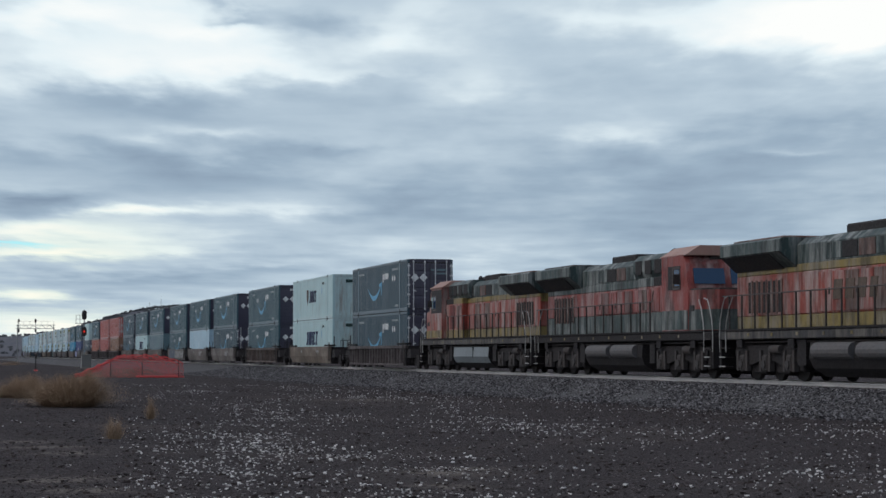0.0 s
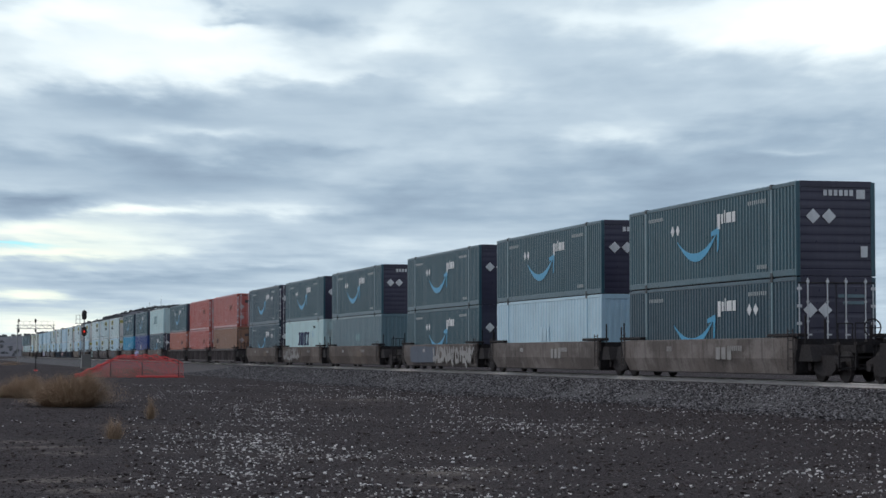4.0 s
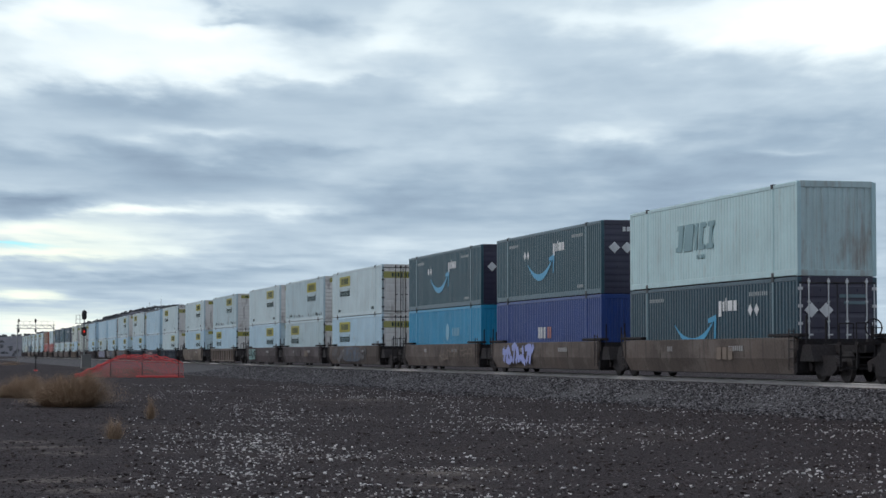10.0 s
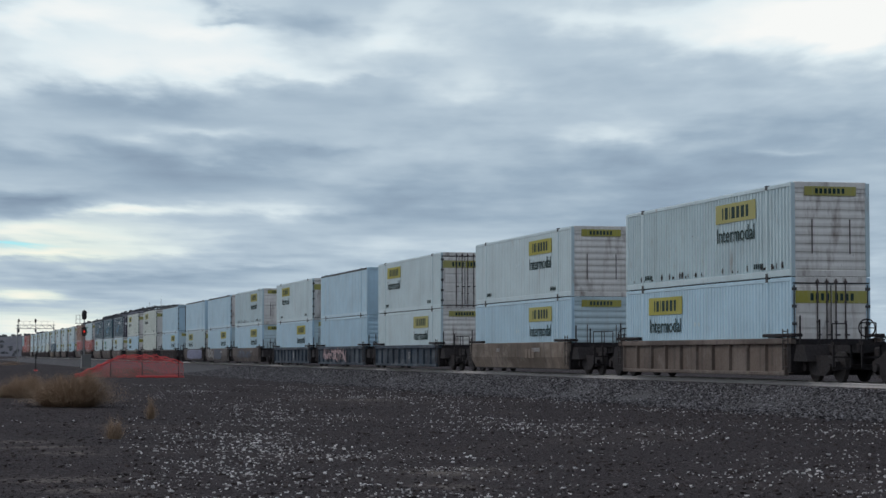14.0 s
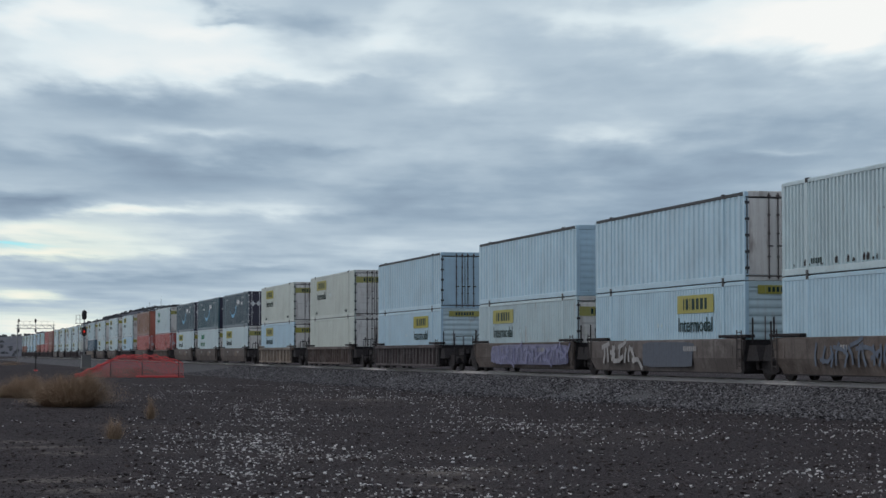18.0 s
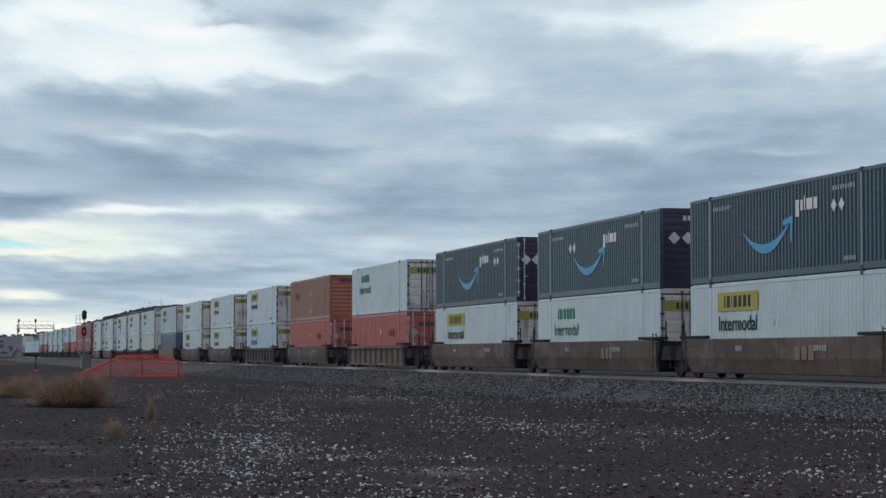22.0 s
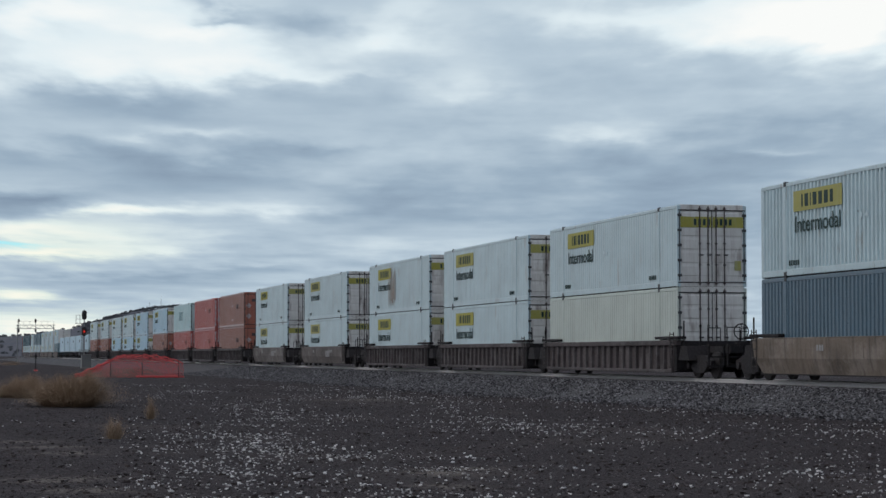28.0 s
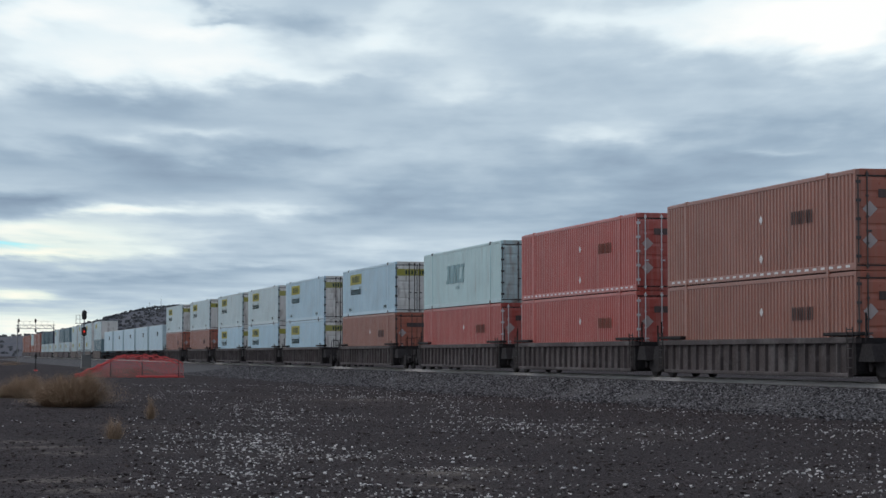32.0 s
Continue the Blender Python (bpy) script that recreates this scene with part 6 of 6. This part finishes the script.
        if scheme == 0:
            piece("quarter_window", Build().box(7.22, 7.50, -0.012, 0.012, 3.18, 3.78, 0.005), "pale_glass", cab, "pale bluish quarter window", (0, s * 1.492, 0))
            piece("roof_edge", Build().box(5.1, 7.7, -0.03, 0.03, 4.20, 4.28, 0.01), "loco_pale_roof", cab, "", (0, s * 1.50, 0))
        piece("stripe_panel", Build().box(5.25, 7.95, -0.008, 0.008, 1.68, edge), low, cab, "", (0, s * 1.486, 0))
        piece("mirror", Build().box(7.2, 7.25, -0.12, 0.12, 3.25, 3.6, 0.01), "post", cab, "", (0, s * 1.65, 0))
    for y in (-0.68, 0.68):
        piece("windshield", Build().add([(7.96, -0.56, 3.26), (7.96, 0.56, 3.26), (7.815, 0.56, 3.80), (7.815, -0.56, 3.80), (7.92, -0.56, 3.26), (7.92, 0.56, 3.26), (7.77, 0.56, 3.80), (7.77, -0.56, 3.80)], [(0, 1, 2, 3), (7, 6, 5, 4), (0, 4, 5, 1), (1, 5, 6, 2), (2, 6, 7, 3), (3, 7, 4, 0)]), "glass", cab, "dark windshield", (0.02, y, 0))
    piece("number_board", Build().box(7.55, 7.60, -0.55, 0.55, 4.02, 4.24), "post", cab)
    nose = piece("nose", Build().prism([(8.7, -1.46), (9.7, -1.40), (10.3, -0.95), (10.3, 0.95), (9.7, 1.40), (8.7, 1.46)], 1.64, 3.02, "z"), "loco_red" if scheme else band, L)
    piece("nose_top", Build().prism([(8.7, -1.40), (9.7, -1.34), (10.2, -0.9), (10.2, 0.9), (9.7, 1.34), (8.7, 1.40)], 3.02, 3.08, "z"), "loco_grey", nose)
    piece("nose_stripe", Build().prism([(8.7, -1.472), (9.71, -1.412), (10.315, -0.96), (10.315, 0.96), (9.71, 1.412), (8.7, 1.472)], 1.66, edge + 0.01, "z"), low, nose)
    piece("headlight", Build().tube((10.3, -0.13, 2.6), (10.38, -0.13, 2.6), 0.10, 12).tube((10.3, 0.13, 2.6), (10.38, 0.13, 2.6), 0.10, 12), "chalk", nose)
    piece("end_door", Build().box(-10.72, -10.68, -0.3, 0.3, 1.7, 3.3), band, L)
    piece("end_patch", Build().box(-10.715, -10.68, -0.9, 0.9, 3.14, 3.50), "loco_yellow", L)
    for s in (-1, 1):
        piece("sand_filler", Build().box(8.8, 9.2, -0.01, 0.01, 2.3, 2.5), "post", L, "", (0, s * 1.465, 0))
        for x in (-9.2, -4.9, 5.4, 9.0):
            piece("sill_bracket", Build().box(-0.22, 0.22, -0.03, 0.03, 1.05, 1.30, 0.01), "running", L, "", (x, s * 1.42, 0))
        for i in range(9):
            piece("reflector", Build().box(-8.4 + i * 2.0, -8.25 + i * 2.0, -0.006, 0.006, 1.40, 1.50), "loco_yellow", L, "", (0, s * 1.487, 0))
        piece("air_pipe", Build().pipe([(-9.8, s * 1.30, 1.22), (9.8, s * 1.30, 1.22)], 0.03), "running_grey", L)
    # logo bars on the hood
    for i, (w, h) in enumerate(((0.60, 0.58), (0.60, 0.58), (0.58, 0.58), (0.48, 0.58)) if scheme == 0 else ()):
        piece("logo_bar", Build().prism([(0, 0), (w, 0), (w + 0.12, h), (0.12, h)], -0.008, 0.008), "loco_logo", L, "faded dark olive logo block", (-2.8 + i * 0.85, -0.975, 2.45))
    # fuel tank and reservoirs
    piece("fuel_tank", Build().prism([(-1.40, 1.18), (-1.44, 0.72), (-1.30, 0.42), (-0.9, 0.17), (0.9, 0.17), (1.30, 0.42), (1.44, 0.72), (1.40, 1.18)], -3.5, 3.5, "x"), "running", L)
    for x in (-3.0, 0.2):
        piece("air_reservoir", Build().tube((x, -1.38, 0.94), (x + 2.7, -1.38, 0.94), 0.25, 14), "reservoir", L)
    if scheme == 0:
        piece("tank_skin", Build().prism([(1.41, 1.17), (1.452, 0.72), (1.31, 0.42), (1.28, 0.44), (1.38, 0.72), (1.36, 1.17)], -3.48, 3.48, "x"), "tank", L, "pale grey fuel tank side")
        piece("tank_band", Build().box(-0.55, -0.5, 1.40, 1.46, 0.66, 1.17), "running", L)
    # trucks
    for x in (-7.3, 7.3):
        def cast():
            b = Build()
            for s in (-1, 1):
                b.prism([(-2.7, 0.95), (-2.6, 0.62), (-1.3, 0.50), (-0.6, 0.62), (0.6, 0.62), (1.3, 0.50), (2.6, 0.62), (2.7, 0.95), (1.9, 1.12), (-1.9, 1.12)], s * 1.18 - 0.09, s * 1.18 + 0.09)
            return b.box(-2.2, 2.2, -1.0, 1.0, 0.7, 1.0)
        t = part("truck", shared("loco_truck", cast, "running"), L, (x, 0, 0))
        # made-up dark mass between the wheels, in place of the black shade there
        part("brake_rigging", shared("brake_rigging", lambda: Build().box(-2.6, 2.6, -0.62, 0.62, 0.16, 0.75, 0.05).box(-1.55, -0.4, -1.12, 1.12, 0.22, 0.9, 0.05).box(0.4, 1.55, -1.12, 1.12, 0.22, 0.9, 0.05).box(2.5, 2.85, -1.2, 1.2, 0.3, 1.1, 0.04).box(-2.85, -2.5, -1.2, 1.2, 0.3, 1.1, 0.04), "running"), t)
        for a in (-1.95, 0, 1.95):
            part("journal_box", shared("journal_box", lambda: Build().box(-0.20, 0.20, -0.1, 0.1, 0.28, 0.82, 0.05).tube((0, -0.14, 0.52), (0, 0.14, 0.52), 0.15, 12).box(-0.46, -0.30, -0.08, 0.08, 0.30, 0.95).box(0.30, 0.46, -0.08, 0.08, 0.30, 0.95), "running_grey"), t, (a, -1.26, 0))
            part("journal_box", CACHE[("journal_box", "running_grey")], t, (a, 1.26, 0))
            for s in (-1, 1):
                part("wheel", shared("loco_wheel", lambda: Build().tube((0, -0.07, 0), (0, 0.07, 0), 0.53, 24).tube((0, -0.1, 0), (0, 0.1, 0), 0.2, 14), "wheel"), t, (a, s * 0.76, 0.53))
        part("brake_cylinder", shared("brake_cylinder", lambda: Build().tube((-0.4, 0, 0), (0.4, 0, 0), 0.14, 12), "running_grey"), t, (1.0, -1.32, 0.98))
        part("brake_cylinder", CACHE[("brake_cylinder", "running_grey")], t, (-1.0, 1.32, 0.98))
    # ends: pilot plates, steps, couplers
    for k in (-1, 1):
        piece("pilot", Build().box(min(k * 10.85, k * 11.0), max(k * 10.85, k * 11.0), -1.45, 1.45, 0.35, 1.45, 0.03), "running", L)
        piece("coupler", Build().box(min(k * 10.9, k * 11.35), max(k * 10.9, k * 11.35), -0.13, 0.13, 0.7, 1.0, 0.03), "running", L)
        for s in (-1, 1):
            st = Build()
            for i in range(4):
                st.box(min(k * 10.3, k * 10.85), max(k * 10.3, k * 10.85), s * 1.36 - 0.14, s * 1.36 + 0.14, 0.42 + i * 0.3, 0.445 + i * 0.3)
            piece("steps", st, "running_grey", L)
            piece("step_edge", Build().box(min(k * 10.3, k * 10.85), max(k * 10.3, k * 10.85), s * 1.50, s * 1.52, 0.42, 0.455).box(min(k * 10.3, k * 10.85), max(k * 10.3, k * 10.85), s * 1.50, s * 1.52, 0.72, 0.755), "rail_white", L, "pale worn step edges")
            piece("step_handrail", Build().pipe([(k * 10.95, s * 1.44, 0.9), (k * 10.98, s * 1.45, 1.5), (k * 10.9, s * 1.45, 1.95), (k * 10.7, s * 1.45, 2.4), (k * 10.5, s * 1.45, 2.66), (k * 10.2, s * 1.46, 2.72)], 0.021), "rail_white", L)
            piece("step_handrail", Build().pipe([(k * 10.25, s * 1.50, 0.9), (k * 10.28, s * 1.50, 1.5), (k * 10.2, s * 1.50, 1.9), (k * 9.95, s * 1.48, 2.4), (k * 9.7, s * 1.47, 2.68)], 0.021), "rail_white", L)
    # handrails
    for s in (-1, 1):
        for i in range(14):
            x = -10.0 + i * 1.12
            part("handrail_post", shared("handrail_post", lambda: Build().tube((0, 0, 1.62), (0, 0, 2.72), 0.034, 6), "post"), L, (x, s * 1.47, 0))
        piece("handrail", Build().pipe([(-10.6, s * 1.47, 2.72), (4.8, s * 1.47, 2.72), (5.0, s * 1.49, 3.1)], 0.022), "rod", L)
    return L


# ---- the train ----
TRAIN = []   # (thing, metres back from the camera's foot at the start, height, turned round)


def enlist(ob, u, z=0.0, turned=False):
    TRAIN.append((ob, u, z, turned))


last = locomotive(0)
enlist(last, 101.4, 0, True)
middle = locomotive(1)
enlist(middle, 78.8)
lead = copy_thing(last, pose(0, 0, 0))
enlist(lead, 56.2)

# upper container, lower container, well; leading end of each container at the start
UNITS = ("TTr SWa ttb tTg tPg ttg:bold tLs tWs:tall TTs RBr RRr tOr FTs tNs:blue tKs:scrawl JQs:pale hHd jqd:teal hQw jqa Jju vXu:rose Jqu hqs:faint Vqg:white vHs:purple Uqr MCb MQy TJs tGs TJs "
         "GRw bRs JQx JJs JJs Hla JCr JJr IJr JJg JJg EEr RRr fRr QEr QQr JQr JQr JEr JEr").split()
LEADS = (116.5, 139.7, 162.8, 186.3, 206.0, 225.6, 249.0, 268.5, 287.8, 311.6, 331.3, 350.7, 374.2, 394.0, 413.2, 436.9, 456.5, 475.7, 500.0, 523.4, 547.0, 566.6, 586.2, 609.9, 629.2, 648.0,
         672.3, 696.1, 719.5, 743.5, 762.9, 782.6, 805.9, 830.1, 853.2, 877.8, 901.5, 924.9, 949.0, 968.7, 988.3, 1011.9, 1035.8, 1059.2, 1078.9, 1098.7, 1122.4, 1145.6, 1165.7, 1185.5, 1208.3, 1231.9)
TAIL = "JLs JJs JJs JJs LJd LJd JJs tJr tJr tJr EEr EEr JEr EEr EEr EEr".split()
TAIL_LEADS = [1348 + d for d in (0, 22.5, 42, 61.5, 85, 104.5, 124, 147.5, 167, 186.5, 210, 229.5, 249, 272.5, 292, 311.5)]


def add_units(codes, leads):
    n = len(codes)
    gaps = [b - a for a, b in zip(leads, leads[1:])]
    for i, (code, s) in enumerate(zip(codes, leads)):
        kind, _, tag = code.partition(":")
        front = "end" if i == 0 or gaps[i - 1] > 21.5 else "joint"
        rear = "end" if i == n - 1 or gaps[i] > 21.5 else "joint"
        u = s + HX
        m = track_pose(u)
        far = s > 1340
        enlist(plain_well(kind[2], m) if far else make_well(kind[2], front, rear, tag, m), u)
        enlist(plain_container(kind[1], m) if far else make_container(kind[1], m), u, 0.30)
        enlist(plain_container(kind[0], m) if far else make_container(kind[0], m), u, 0.30 + CH + 0.004)


add_units(UNITS, LEADS)
add_units(TAIL, TAIL_LEADS)


def spine_trailer(proto=[]):
    """A white highway trailer riding on a spine car: two things."""
    if proto:
        return copy_thing(proto[0], pose(0, 0, 0)), copy_thing(proto[1], pose(0, 0, 0))
    car = tagged(new("spine_car"), "dark low spine car carrying a trailer", "freight car", "spine cars of the train")
    piece("spine", Build().box(-9.0, 9.0, -0.35, 0.35, 0.55, 1.0, 0.03), "running", car)
    for x in (-6.2, 6.6):
        piece("cross_deck", Build().box(x - 1.2, x + 1.2, -1.3, 1.3, 0.98, 1.08), "running", car)
    truck_parts(car, 8.6)
    tr = tagged(new("semi_trailer"), "plain white box trailer on a spine car", "trailer", "trailers on the train")
    for s in (-1, 1):
        piece("side_wall", corrugated(16.0, 2.75, 0.6, 0.012), "icy", tr, "", (0, s * 1.29, 1.42))
        piece("bottom_rail", Build().box(-8.05, 8.05, s * 1.28 - 0.03, s * 1.28 + 0.03, 1.28, 1.42), "white", tr)
        for x in (-5.9, -4.7):
            piece("trailer_wheel", Build().tube((x, s * 1.0 - 0.13, 0.98 + 0.42), (x, s * 1.0 + 0.13, 0.98 + 0.42), 0.42, 16), "gasket", tr)
    piece("roof", Build().box(-8.05, 8.05, -1.28, 1.28, 4.17, 4.23), "white", tr)
    piece("front_wall", Build().box(8.0, 8.06, -1.28, 1.28, 1.3, 4.2), "white", tr)
    piece("rear_door", Build().box(-8.06, -8.0, -1.28, 1.28, 1.3, 4.2), "white_end", tr)
    piece("floor", Build().box(-8.0, 8.0, -1.2, 1.2, 1.25, 1.36), "running", tr)
    piece("landing_leg", Build().box(4.2, 4.35, -0.8, -0.65, 1.08, 1.3).box(4.2, 4.35, 0.65, 0.8, 1.08, 1.3), "running", tr)
    piece("logo_lettering", bars((0.4, 0.5, 0.4), 0.5, 0.1), "ink", tr, "dark logo bars", (2.5, -1.31, 3.2))
    proto += [car, tr]
    return car, tr


for i in range(5):
    car, trailer = spine_trailer()
    u = 1252.5 + i * 18.3 + 8.05
    enlist(car, u)
    enlist(trailer, u)


# ---- motion ----
def motions():
    for ob, u, z, turned in TRAIN:
        def at(t):
            m = track_pose(u - SPEED * t, z)
            return m @ pose(0, 0, 0, 0, 0, 180) if turned else m
        times = [0.0]
        bend = (u - STRAIGHT_END) / SPEED
        if bend > 0:
            t = 1.5
            while t < min(bend, 30.5):
                times.append(t)
                t += 1.5
            times += [round(t2 * 30) / 30 for t2 in (bend + 0.3, bend + 1.2, bend + 2.4) if t2 < 31.5]
        times.append(32.0)
        times = sorted(set(times))
        walk(ob, [(t, at(t)) for t in times])
    walk(SKY, [(0, sky_at(14)), (32, sky_at(-14))])


motions()
